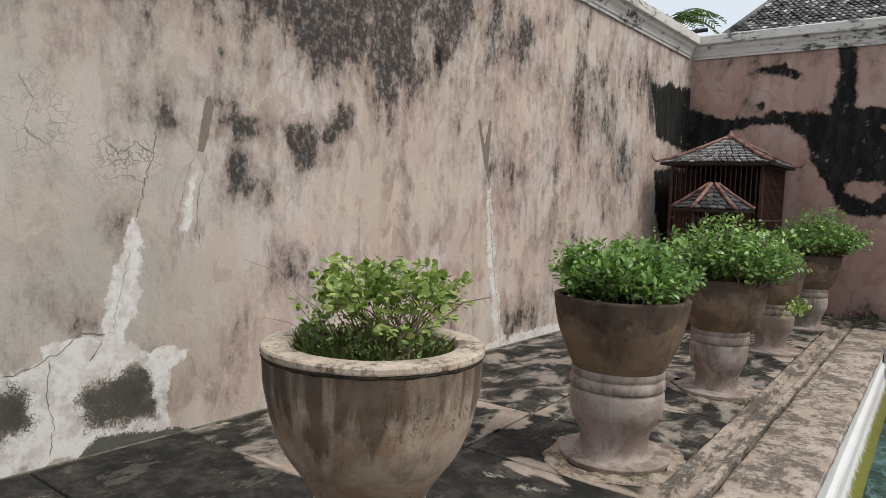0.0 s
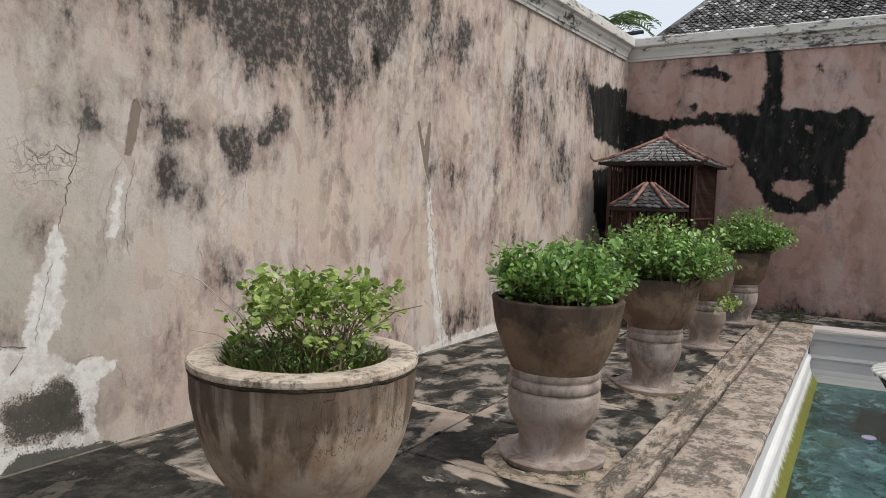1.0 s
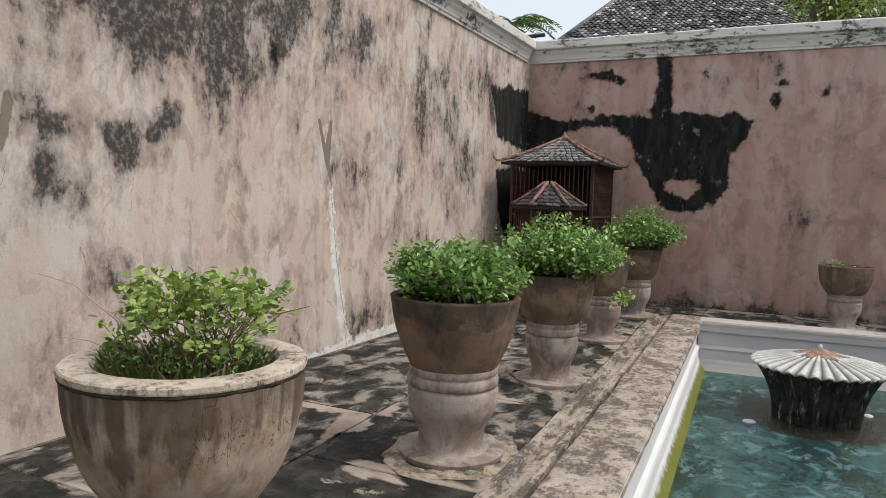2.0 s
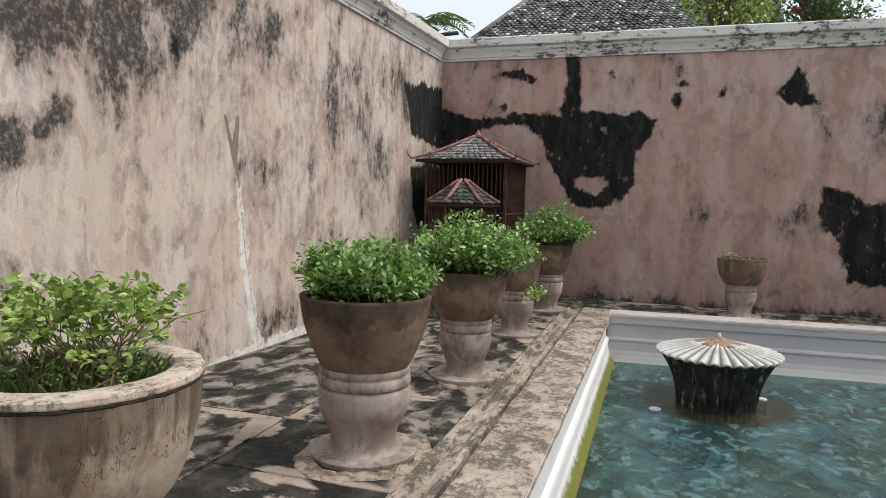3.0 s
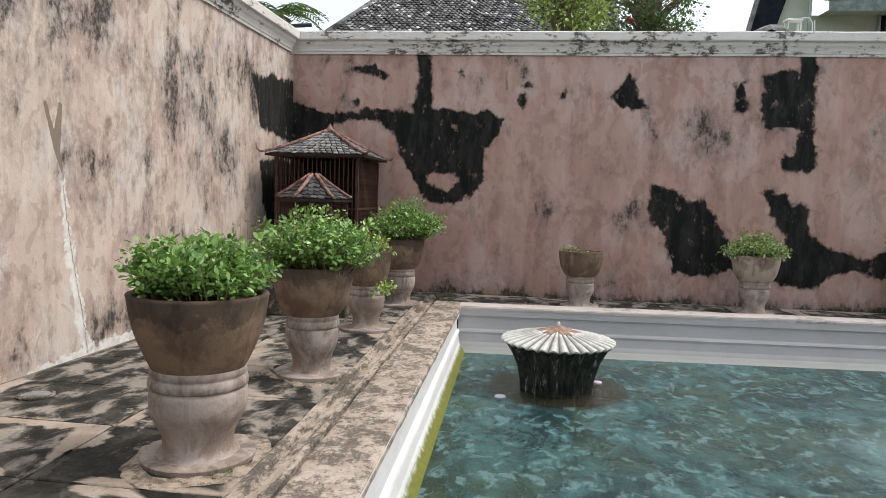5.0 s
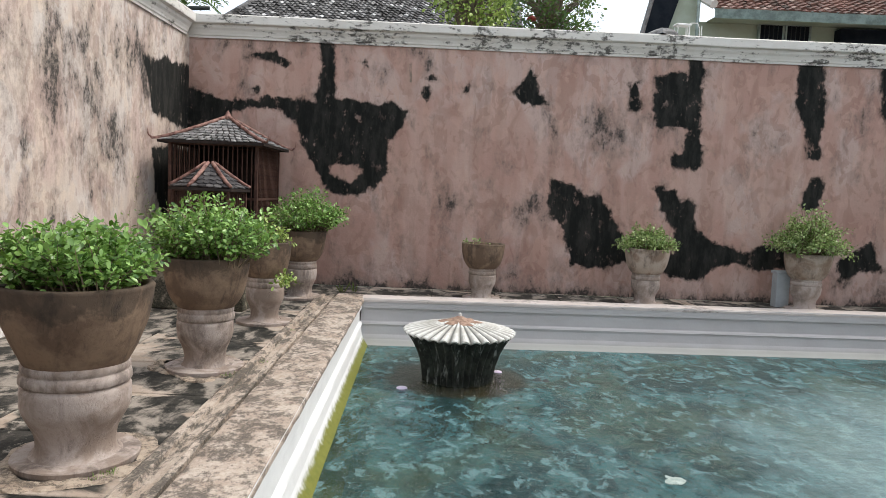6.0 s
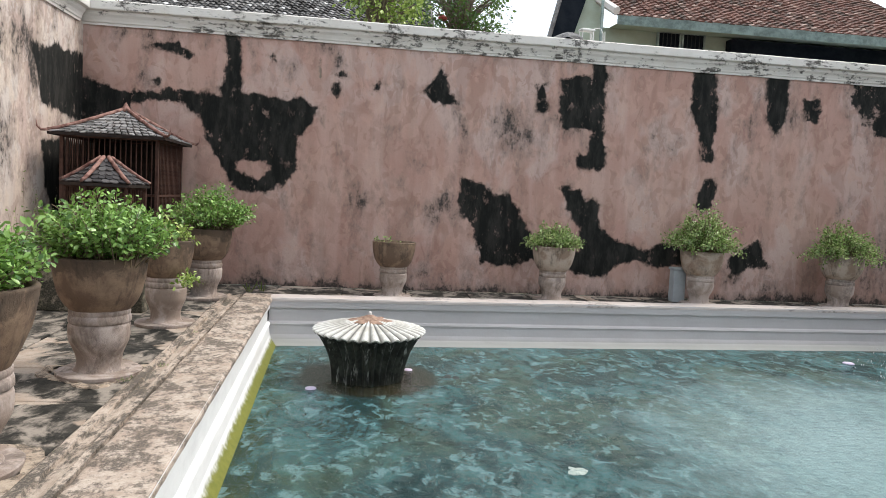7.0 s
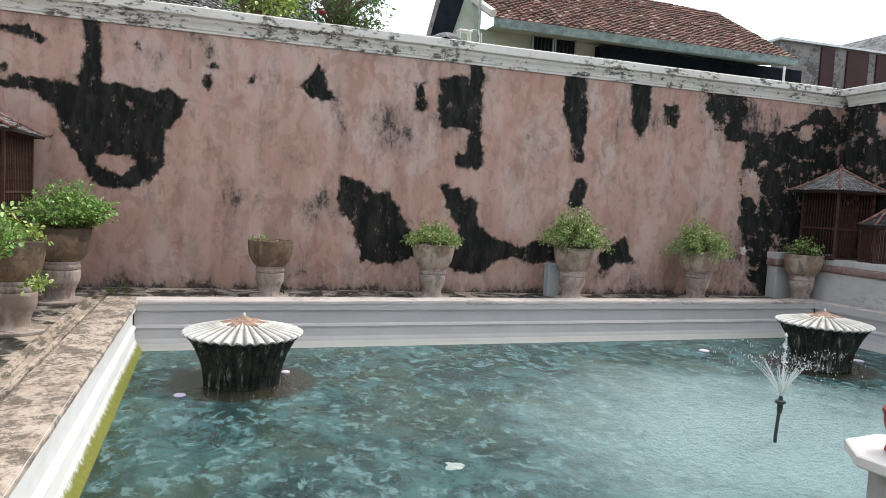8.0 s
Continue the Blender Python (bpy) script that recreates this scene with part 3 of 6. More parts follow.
def sweep(profile, a, b, side):
    """A profile of (out, z) pairs run from a to b in plan; out is measured along side."""
    v = [(p[0] + side[0] * o, p[1] + side[1] * o, z) for p in (a, b) for o, z in profile]
    n = len(profile)
    return v, [(i, i + 1, n + i + 1, n + i) for i in range(n - 1)]


def inside(px, pz, poly):
    """Signed distance of grid points to a polygon, positive inside."""
    d = np.full(px.shape, 1e9)
    odd = np.zeros(px.shape, bool)
    for (x0, z0), (x1, z1) in zip(poly, poly[1:] + poly[:1]):
        ex, ez = x1 - x0, z1 - z0
        t = np.clip(((px - x0) * ex + (pz - z0) * ez) / (ex * ex + ez * ez + 1e-12), 0, 1)
        d = np.minimum(d, np.hypot(px - x0 - t * ex, pz - z0 - t * ez))
        c = ((z0 > pz) != (z1 > pz)) & (px < (x1 - x0) * (pz - z0) / (z1 - z0 + 1e-12) + x0)
        odd ^= c
    return np.where(odd, d, -d)


def zones(px, pz, polys, cut=()):
    s = np.full(px.shape, -0.6)
    for p in polys:
        s = np.maximum(s, inside(px, pz, p))
    for p in cut:
        s = np.minimum(s, -inside(px, pz, p))
    return np.clip(s, -0.6, 0.6)


def wall_sheet(name, place, u0, u1, top, material, fields, step=0.05, relief=0.006):
    """A standing wall: an uneven front sheet with its marks, and a body behind it. place(u, out) gives plan points."""
    nu, nz = int((u1 - u0) / step) + 1, int(top / step) + 1
    us, zs = np.linspace(u0, u1, nu), np.linspace(0, top, nz)
    gu, gz = np.meshgrid(us, zs)
    v = []
    for j in range(nz):
        for i in range(nu):
            o = relief * (noise.noise((us[i] * 0.9, zs[j] * 0.9, 3)) + 0.5 * noise.noise((us[i] * 3.1, zs[j] * 3.1, 7)))
            x, y = place(us[i], o)
            v.append((x, y, zs[j]))
    f = [(j * nu + i, j * nu + i + 1, (j + 1) * nu + i + 1, (j + 1) * nu + i) for j in range(nz - 1) for i in range(nu - 1)]
    k = len(v)
    for o in (-0.012, -0.45):
        for u, z in ((u0, 0), (u1, 0), (u1, top), (u0, top)):
            x, y = place(u, o)
            v.append((x, y, z))
    f += [(k + 4, k + 5, k + 6, k + 7), (k, k + 1, k + 5, k + 4), (k + 1, k + 2, k + 6, k + 5), (k + 2, k + 3, k + 7, k + 6), (k + 3, k, k + 4, k + 7)]
    me = mesh_of(name, v, f)
    me.polygons.foreach_set("use_smooth", [True] * len(me.polygons))
    for key, field in fields.items():
        at = me.attributes.new(key, "FLOAT", "POINT")
        at.data.foreach_set("value", np.concatenate([field(gu, gz).ravel(), np.full(8, -0.6)]).astype(np.float32))
    return tagged(part(name, me, material), kind="structure")


# ---- setting ----
SLOPE = 0.0199                    # the north wall runs slightly askew
def north(x): return 12.44 + SLOPE * x
EAST = 18.06
POOL_Z = POOL_LEVEL
def pool_x(y): return 3.76 - 0.0386 * (y - 3.5)      # inner edge of the west kerb
POOL_NW, POOL_NE = (pool_x(10.58), 10.58), (16.5, 11.5)
POOL_SW, POOL_SE = (pool_x(0.55), 0.55), (17.4, 0.55)

# north wall marks (u is x, then z)
big = [(-0.1, 3.5), (0.6, 3.29), (1.25, 3.3), (1.41, 3.42), (2.3, 3.3), (2.36, 3.77), (2.35, 4.4), (2.62, 4.4), (2.64, 3.4), (2.84, 3.41), (3.36, 3.31), (3.67, 3.41),
       (3.96, 3.2), (3.85, 2.96), (3.64, 2.65), (3.61, 2.13), (3.41, 1.82), (3.1, 1.69), (2.63, 1.68), (2.41, 1.9), (2.3, 2.21), (2.08, 2.52), (1.96, 2.94),
       (1.69, 3.14), (1.25, 3.2), (0.82, 3.1), (0.6, 2.82), (0.25, 2.0), (0.1, 1.2), (-0.1, 1.0)]
eye_patch = [(2.54, 2.1), (2.72, 2.22), (3.09, 2.23), (3.17, 2.07), (2.99, 1.91), (2.62, 1.95)]
smudge = [(1.05, 4.08), (1.3, 4.19), (1.55, 4.18), (1.85, 3.98), (1.75, 3.9), (1.5, 4.02), (1.25, 4.08)]
specks_n = [[(4.26, 3.83), (4.34, 3.93), (4.42, 3.83), (4.34, 3.73)], [(4.22, 3.55), (4.29, 3.67), (4.35, 3.55), (4.29, 3.43)], [(4.96, 3.69), (5.02, 3.79), (5.08, 3.69), (5.02, 3.59)], [(3.12, 4.06), (3.17, 4.14), (3.22, 4.06), (3.17, 3.98)], [(1.16, 3.52), (1.23, 3.58), (1.3, 3.52), (1.23, 3.46)]]
star = [(6.16, 4.1), (6.25, 3.96), (6.36, 3.67), (6.53, 3.47), (6.28, 3.42), (6.04, 3.47), (5.88, 3.66), (6.02, 3.86)]
low_1 = [(6.6, 2.12), (7.02, 2.07), (7.25, 1.85), (7.57, 1.81), (7.75, 1.56), (7.92, 1.3), (8.1, 1.04), (8.24, 0.67), (7.74, 0.54), (7.09, 0.56), (6.97, 0.89), (6.9, 1.26), (6.63, 1.5)]
low_2 = [(8.55, 2.05), (8.96, 2.02), (9.03, 1.73), (9.14, 1.84), (9.28, 1.74), (9.35, 1.31), (9.9, 0.99), (10.27, 0.89), (10.63, 1.07), (11.05, 1.03), (11.12, 0.67), (10.54, 0.6),
         (10.1, 0.72), (9.69, 0.54), (9.29, 0.31), (8.87, 0.46), (8.7, 0.73), (8.96, 0.85), (9.0, 1.29), (8.69, 1.6)]
strip_1 = [(8.41, 4.04), (9.0, 4.15), (9.04, 4.42), (9.26, 4.42), (9.34, 2.4), (8.87, 2.46), (8.8, 2.64), (9.03, 2.76), (9.06, 3.14), (8.5, 3.04)]
strip_1b = [(7.97, 3.92), (8.15, 3.96), (8.16, 3.45), (8.0, 3.45)]
strip_2 = [(11.0, 4.42), (11.46, 4.42), (11.55, 3.46), (11.53, 2.7), (11.31, 2.7), (11.22, 3.21), (11.05, 3.64)]
strip_2b = [(11.42, 2.42), (11.65, 2.21), (11.6, 1.86), (11.4, 1.66), (11.24, 1.84)]
strip_3 = [(12.58, 4.42), (12.98, 4.42), (13.05, 3.82), (12.85, 3.3), (12.62, 3.55)]
strip_3b = [(13.34, 4.02), (13.7, 4.05), (13.67, 3.55), (13.42, 3.6)]
east_1 = [(14.36, 4.4), (15.53, 4.42), (15.3, 3.9), (15.5, 3.45), (15.0, 3.45), (14.49, 3.77)]
east_2 = [(15.45, 3.04), (15.65, 3.6), (16.5, 3.7), (17.2, 4.2), (17.6, 4.3), (18.1, 4.0), (18.1, 1.0), (16.7, 0.7), (16.5, 0.0), (16.1, 0.1), (15.5, 1.55)]
east_hole = [(15.39, 2.8), (15.85, 2.83), (15.95, 2.0), (15.44, 2.31)]
east_hole_2 = [(16.9, 3.85), (17.25, 3.9), (17.25, 3.6), (16.95, 3.55)]
mid_low = [(12.62, 1.25), (12.88, 0.66), (12.46, 0.65), (12.1, 0.45), (12.03, 0.8)]
DARK_N = [*specks_n, big, smudge, star, low_1, low_2, strip_1, strip_1b, strip_2, strip_2b, strip_3, strip_3b, east_1, east_2, mid_low]
PALE_N = [[(15.4, 1.2), (15.9, 1.25), (15.8, 0.85), (15.5, 0.8)]]


def grime_north(x, z):
    g = 0.95 * np.exp(-z / 0.20) + 0.25 * np.clip((z - 3.9) / 0.5, 0, 1)
    for cx, cz, rx, rz, s in ((7.6, 3.0, 0.9, 0.5, 0.8), (8.6, 3.3, 0.5, 0.6, 0.9), (13.2, 3.7, 0.7, 0.4, 0.8), (3.2, 4.0, 0.9, 0.5, 0.4), (4.1, 4.0, 0.5, 0.4, 0.6), (6.2, 1.5, 0.4, 0.3, 0.9), (4.7, 1.3, 0.25, 0.9, 0.6), (15.6, 3.8, 1.3, 0.7, 0.75), (15.5, 0.8, 0.6, 0.8, 1.0), (12.0, 0.3, 2.5, 0.3, 0.5), (6.1, 0.25, 0.6, 0.25, 0.7)):
        g = np.maximum(g, 0.8 * s * np.exp(-((x - cx) / rx) ** 2 - ((z - cz) / rz) ** 2))
    return g


wall_sheet("wall_north", lambda u, o: (u, north(u) - o), 0.0, EAST, 4.42, PLASTER_N,
           {"broken": lambda x, z: np.where(x > 14.2, 1.4, 0.0) + 1.3 * np.exp(-((x - 8.75) / 0.5) ** 2 - ((z - 3.3) / 0.7) ** 2) + 0.8 * np.exp(-((x - 13.5) / 0.3) ** 2 - ((z - 3.8) / 0.4) ** 2) + 0.6 * 0.3 * np.exp(-((x - 2.9) / 0.6) ** 2 - ((z - 2.0) / 0.25) ** 2), "mould": lambda x, z: np.where(x > 14.2, np.minimum(zones(x, z, DARK_N, [east_hole, east_hole_2]), 0.07), np.minimum(zones(x, z, DARK_N, [eye_patch]), 0.14)), "pale": lambda x, z: zones(x, z, PALE_N) - 0.12, "grime": grime_north, "crazed": lambda x, z: x * 0, "scar": lambda x, z: zones(x, z, [[(3.95, 4.12), (4.0, 4.12), (4.02, 3.72), (3.96, 3.75)], [(4.75, 3.72), (4.8, 3.72), (4.79, 3.55), (4.75, 3.55)]])})

# west wall marks (u is y, then z)
corner_w = [(10.56, 3.68), (10.92, 3.67), (11.5, 3.87), (11.64, 3.75), (12.37, 3.85), (12.6, 3.85), (12.6, 2.7), (11.68, 2.8), (10.89, 2.9)]
corner_low_w = [(10.91, 2.3), (11.6, 2.35), (12.6, 2.35), (12.6, 1.0), (11.5, 1.0), (11.05, 1.6)]
hole_w = [(4.96, 3.24), (5.09, 3.2), (5.08, 3.05), (4.97, 3.06)]
scar = [(2.44, 2.4), (2.48, 2.31), (2.44, 2.08), (2.4, 1.98), (2.35, 1.98), (2.38, 2.19), (2.41, 2.35)]
lime = [(0.2, 0.3), (0.9, 0.6), (1.09, 0.58), (1.27, 0.66), (1.4, 0.76), (1.64, 0.78), (1.71, 0.74), (1.98, 0.64), (2.28, 0.58), (2.15, 0.4), (2.11, 0.2), (2.2, 0.0), (0.2, 0.0)]
lime_crack = [(1.66, 0.72), (1.72, 1.03), (1.80, 1.32), (1.89, 1.5), (1.95, 1.39), (1.92, 1.01), (1.9, 0.83), (1.77, 0.68)]
pale_scar = [(2.35, 1.97), (2.42, 1.98), (2.41, 1.85), (2.36, 1.66), (2.35, 1.46), (2.39, 1.3), (2.23, 1.24), (2.2, 1.44), (2.23, 1.64), (2.27, 1.82), (2.32, 1.94)]
line_w = [(5.97, 1.82), (6.05, 1.82), (6.2, 0.97), (6.36, 0.37), (6.46, 0.0), (6.30, 0.0), (6.22, 0.37), (6.10, 0.97)]
vee = [(5.74, 2.60), (5.80, 2.58), (5.90, 2.33), (5.97, 2.60), (6.02, 2.58), (5.99, 2.12), (6.05, 1.8), (5.90, 2.11)]
foot_w = [(5.3, -0.1), (9.5, -0.1), (9.0, 0.05), (8.0, 0.12), (6.6, 0.10), (5.6, 0.04)]
rag_2 = [(3.1, 3.2), (3.43, 3.3), (3.72, 3.3), (3.78, 3.02), (3.62, 2.88), (3.45, 3.0), (3.24, 2.93)]
drip_1 = [(3.94, 3.9), (4.2, 3.9), (4.31, 3.33), (4.37, 2.93), (4.3, 2.70), (4.2, 2.82), (4.10, 3.14)]
drip_2 = [(4.36, 4.0), (4.62, 4.0), (4.62, 3.33), (4.46, 3.27)]
runs_w = [(4.42, 3.3), (4.6, 3.3), (4.6, 1.9), (4.5, 1.9)]
spots = [[(2.1, 2.24), (2.27, 2.2), (2.24, 2.11), (2.12, 2.12)], [(2.66, 2.25), (2.83, 2.24), (2.83, 2.16), (2.69, 2.15)],
         [(3.03, 2.27), (3.38, 2.30), (3.50, 2.17), (3.42, 1.96), (3.25, 1.99), (3.1, 2.14)], [(3.72, 2.5), (3.86, 2.45), (3.86, 2.25), (3.66, 2.14), (3.45, 2.16)], [(4.93, 3.26), (5.11, 3.32), (5.28, 3.15), (5.07, 3.0)]]
foot_moss = [(1.5, -0.1), (1.57, 0.03), (1.64, 0.085), (1.8, 0.07), (2.03, 0.035), (2.2, 0.03), (2.4, -0.1)]
moss_1, moss_2 = [(1.0, 0.53), (1.24, 0.5), (1.27, 0.28), (1.0, 0.19)], [(1.52, 0.41), (1.87, 0.53), (2.0, 0.46), (2.05, 0.14), (1.6, 0.15)]


def grime_west(y, z):
    g = np.where(y < 5.5, 0.8, 0.8 - 0.62 * np.clip((y - 5.2) / 1.5, 0, 1)) * np.clip((z - 2.3) / 1.2, 0, 1) + 0.1
    for cy, cz, ry, rz, s in ((3.6, 3.3, 1.0, 0.55, 1.35), (3.4, 2.2, 0.45, 0.18, 1.1), (4.6, 3.2, 0.5, 0.6, 1.2), (4.3, 2.6, 0.3, 0.3, 0.9), (5.0, 3.1, 0.3, 0.35, 1.0), (6.6, 3.5, 0.9, 0.5, 0.85), (8.4, 3.1, 0.9, 0.7, 0.9), (6.5, 1.9, 0.5, 0.4, 0.8), (7.6, 1.6, 0.5, 0.9, 0.6),
                              (9.3, 2.3, 0.9, 0.6, 0.8), (3.3, 1.0, 0.35, 0.4, 0.7), (2.75, 1.75, 0.25, 0.25, 0.8), (2.3, 2.3, 0.5, 0.25, 0.6), (6.9, 0.25, 0.5, 0.25, 0.9), (5.4, 0.3, 0.3, 0.3, 0.7), (10.4, 3.6, 0.8, 0.6, 0.9),
                              (1.12, 0.35, 0.2, 0.2, 1.0), (1.78, 0.33, 0.28, 0.2, 1.0)):
        g = np.maximum(g, 0.82 * s * np.exp(-((y - cy) / (1.25 * ry)) ** 2 - ((z - cz) / (1.25 * rz)) ** 2))
    g = np.maximum(g, 1.5 * np.clip(0.55 + 4 * zones(y, z, [rag_2, drip_1, drip_2, *spots]), 0, 1))
    g = np.maximum(g, 0.7 * np.clip(0.5 + 5 * zones(y, z, [runs_w]), 0, 1))
    return g


wall_sheet("wall_west", lambda u, o: (o, u), -6.0, 12.5, 4.42, PLASTER_W,
           {"mould": lambda y, z: zones(y, z, [corner_w, corner_low_w, hole_w]) + 0 * y,
            "pale": lambda y, z: np.maximum(zones(y, z, [lime, lime_crack, foot_w], [moss_1, moss_2]), np.maximum(zones(y, z, [pale_scar]) - 0.05, zones(y, z, [line_w]) + 0.008)),
            "grime": grime_west, "scar": lambda y, z: zones(y, z, [scar, vee]),
            "mossy": lambda y, z: np.maximum(0.85 * np.clip(0.6 + 5 * zones(y, z, [moss_1, moss_2]), 0, 1), 1.4 * np.clip(0.6 + 14 * zones(y, z, [foot_moss]), 0, 1)),
            "ash": lambda y, z: np.clip((3.1 - y) / 1.3, 0, 1),
            "crazed": lambda y, z: np.exp(-((y - 1.85) / 0.22) ** 2 - ((z - 1.95) / 0.25) ** 2) + 0.8 * np.exp(-((y - 1.2) / 0.3) ** 2 - ((z - 2.1) / 0.3) ** 2)}, step=0.025)


def marks_east(u, z):
    return zones(u, z, [[(9.5, 4.4), (12.8, 4.42), (12.8, 1.0), (11.6, 1.4), (11.2, 3.0), (10.6, 3.4)]], [[(11.3, 4.1), (11.9, 4.2), (11.9, 3.7), (11.4, 3.6)]])


wall_sheet("wall_east", lambda u, o: (EAST - o, u), -6.0, north(EAST), 4.42, PLASTER_N,
           {"broken": lambda u, z: 1.0 + 0 * u, "mould": lambda u, z: np.minimum(marks_east(u, z), 0.05), "pale": lambda u, z: u * 0 - 0.6, "grime": lambda u, z: 0.3 + 0 * u, "crazed": lambda u, z: u * 0, "scar": lambda u, z: u * 0 - 0.6}, step=0.1)
# unseen wall behind the camera, added to close the court for bounced light
wall_sheet("wall_south", lambda u, o: (u, -6.0 + o), 0.0, EAST, 4.42, PLASTER_W,
           {"mould": lambda u, z: u * 0 - 0.6, "pale": lambda u, z: u * 0 - 0.6, "grime": lambda u, z: 0.3 + 0 * u, "crazed": lambda u, z: u * 0, "scar": lambda u, z: u * 0 - 0.6}, step=0.2)

CORNICE_PROFILE = [(0.0, 4.37), (0.03, 4.37), (0.035, 4.405), (0.05, 4.42), (0.055, 4.45), (0.075, 4.50), (0.105, 4.54), (0.115, 4.585), (0.15, 4.60), (0.175, 4.605), (0.18, 4.62), (0.18, 4.745), (0.16, 4.765), (-0.45, 4.79), (-0.45, 4.37)]


def cornice(name, a, b, side):
    """A moulded cornice run with a slightly uneven line."""
    n = max(2, int(math.dist(a, b) / 0.35))
    v, f = [], []
    m = len(CORNICE_PROFILE)
    for k in range(n + 1):
        t = k / n
        x, y = a[0] + (b[0] - a[0]) * t, a[1] + (b[1] - a[1]) * t
        w = 0.008 * noise.noise((x * 0.8, y * 0.8, 1.7))
        for j, (o, z) in enumerate(CORNICE_PROFILE):
            e = 0.005 * noise.noise((x * 2.7 + j, y * 2.7, 9.1 + j))
            v.append((x + side[0] * (o + e), y + side[1] * (o + e), z + w + e))
    for k in range(n):
        for j in range(m):
            i = (j + 1) % m
            f.append((k * m + j, k * m + i, (k + 1) * m + i, (k + 1) * m + j))
    f += [tuple(range(m)), tuple(range(n * m + m - 1, n * m - 1, -1))]
    return tagged(part(name, (v, f), CORNICE), kind="structure")


cornice("trim_west", (0.0, 12.44 - 0.2), (0.0, -6.0), (1, 0))
cornice("trim_north", (-0.45, 12.43), (EAST + 0.45, north(EAST + 0.45)), (0, -1))
cornice("trim_east", (EAST, -6.0), (EAST, north(EAST) - 0.2), (-1, 0))

# ground outside, under everything
tagged(part("ground", joined(box_geo(-400, -400, -1.9, 400, 400, -1.7)), GROUND), kind="structure")

# terrace bed under the paving, with the pool cut out of it
bed = [box_geo(0.0, -6.0, -1.7, 2.93, 12.3, -0.03), ([(px_, py_, pz_) for pz_ in (-1.7, -0.03) for px_, py_ in ((2.93, 11.05), (POOL_NW[0], 11.0), (EAST, 12.04), (EAST, 12.9), (2.93, 12.6))], [(5, 6, 7, 8, 9), (0, 1, 6, 5), (1, 2, 7, 6), (2, 3, 8, 7), (3, 4, 9, 8), (4, 0, 5, 9)]), box_geo(2.93, -6.0, -1.7, EAST, 0.05, -0.03), box_geo(17.42, 0.05, -1.7, EAST, 12.0, -0.03)]
tagged(part("terrace", joined(*bed), JOINT), kind="structure")

# pool shell
wall_profile = [(0.0, 0.0), (0.0, -0.145), (-0.035, -0.15), (-0.035, -0.355), (0.0, -0.375), (0.012, -0.40), (0.0, -0.42), (-0.006, -0.44), (0.008, -0.56), (0.035, -0.63), (0.085, -0.69), (0.15, -0.76), (0.2, -0.9), (0.2, -1.55)]


def pool_wall(name, a, b, side, material, top=0.07):
    """Moulded side of the pool under its kerb."""
    n = max(2, int(math.dist(a, b) / 0.3))
    v, f = [], []
    m = len(wall_profile)
    for k in range(n + 1):
        t = k / n
        x, y = a[0] + (b[0] - a[0]) * t, a[1] + (b[1] - a[1]) * t
        for j, (o, z) in enumerate(wall_profile):
            e = 0.006 * noise.noise((x * 1.7, y * 1.7, 4.1 + j * 0.7))
            v.append((x + side[0] * (o + e), y + side[1] * (o + e), top + z))
    for k in range(n):
        for j in range(m - 1):
            f.append((k * m + j, k * m + j + 1, (k + 1) * m + j + 1, (k + 1) * m + j))
    return tagged(part(name, (v, f), material), kind="structure")


def unit(a, b):
    d = math.dist(a, b)
    return ((b[0] - a[0]) / d, (b[1] - a[1]) / d)


dn = unit(POOL_NW, POOL_NE)
pool_wall("pool_wall_west", POOL_SW, POOL_NW, (1, 0), POOL_SIDE)
pool_wall("pool_wall_north", (POOL_NW[0] - 0.02, POOL_NW[1]), (POOL_NE[0] + 0.05, POOL_NE[1]), (dn[1], -dn[0]), POOL_SHADED)
pool_wall("pool_wall_east", POOL_NE, POOL_SE, (-1, 0), POOL_SHADED)
pool_wall("pool_wall_south", POOL_SE, POOL_SW, (0, 1), POOL_SIDE)
tagged(part("pool_floor", ([(3.2, 0.3, -1.25), (17.6, 0.3, -1.25), (17.6, 11.9, -1.25), (3.2, 11.9, -1.25)], [(0, 1, 2, 3)]), POOL_FLOOR), kind="structure")
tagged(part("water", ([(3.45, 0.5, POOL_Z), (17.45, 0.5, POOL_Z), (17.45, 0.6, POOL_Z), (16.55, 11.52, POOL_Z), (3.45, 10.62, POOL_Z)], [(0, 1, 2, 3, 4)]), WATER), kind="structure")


def kerb(name, a, b, side, rows, material, seed=0):
    """A worn kerb: rows of (out, z) run from a to b, edges a little chipped."""
    n = max(4, int(math.dist(a, b) / 0.09))
    v, f = [], []
    m = len(rows)
    for k in range(n + 1):
        t = k / n
        x, y = a[0] + (b[0] - a[0]) * t, a[1] + (b[1] - a[1]) * t
        for j, (o, z) in enumerate(rows):
            e = (0.012 if j > 2 else 0.004) * noise.noise((x * 2.9 + seed, y * 2.9, j * 3.3)) + 0.005 * noise.noise((x * 11, y * 11, j * 2.1))
            h = 0.006 * noise.noise((x * 2.1, y * 2.1, j * 1.3 + seed)) if z > -0.05 else 0
            v.append((x + side[0] * (o + e), y + side[1] * (o + e), z + h))
    for k in range(n):
        for j in range(m - 1):
            f.append((k * m + j, k * m + j + 1, (k + 1) * m + j + 1, (k + 1) * m + j))
    return tagged(part(name, (v, f), material), kind="structure")


top_rows = [(0.012, 0.02), (0.012, 0.055), (-0.008, 0.074), (-0.10, 0.078), (-0.22, 0.078), (-0.34, 0.078), (-0.43, 0.078), (-0.455, 0.070), (-0.465, 0.04), (-0.465, -0.06)]
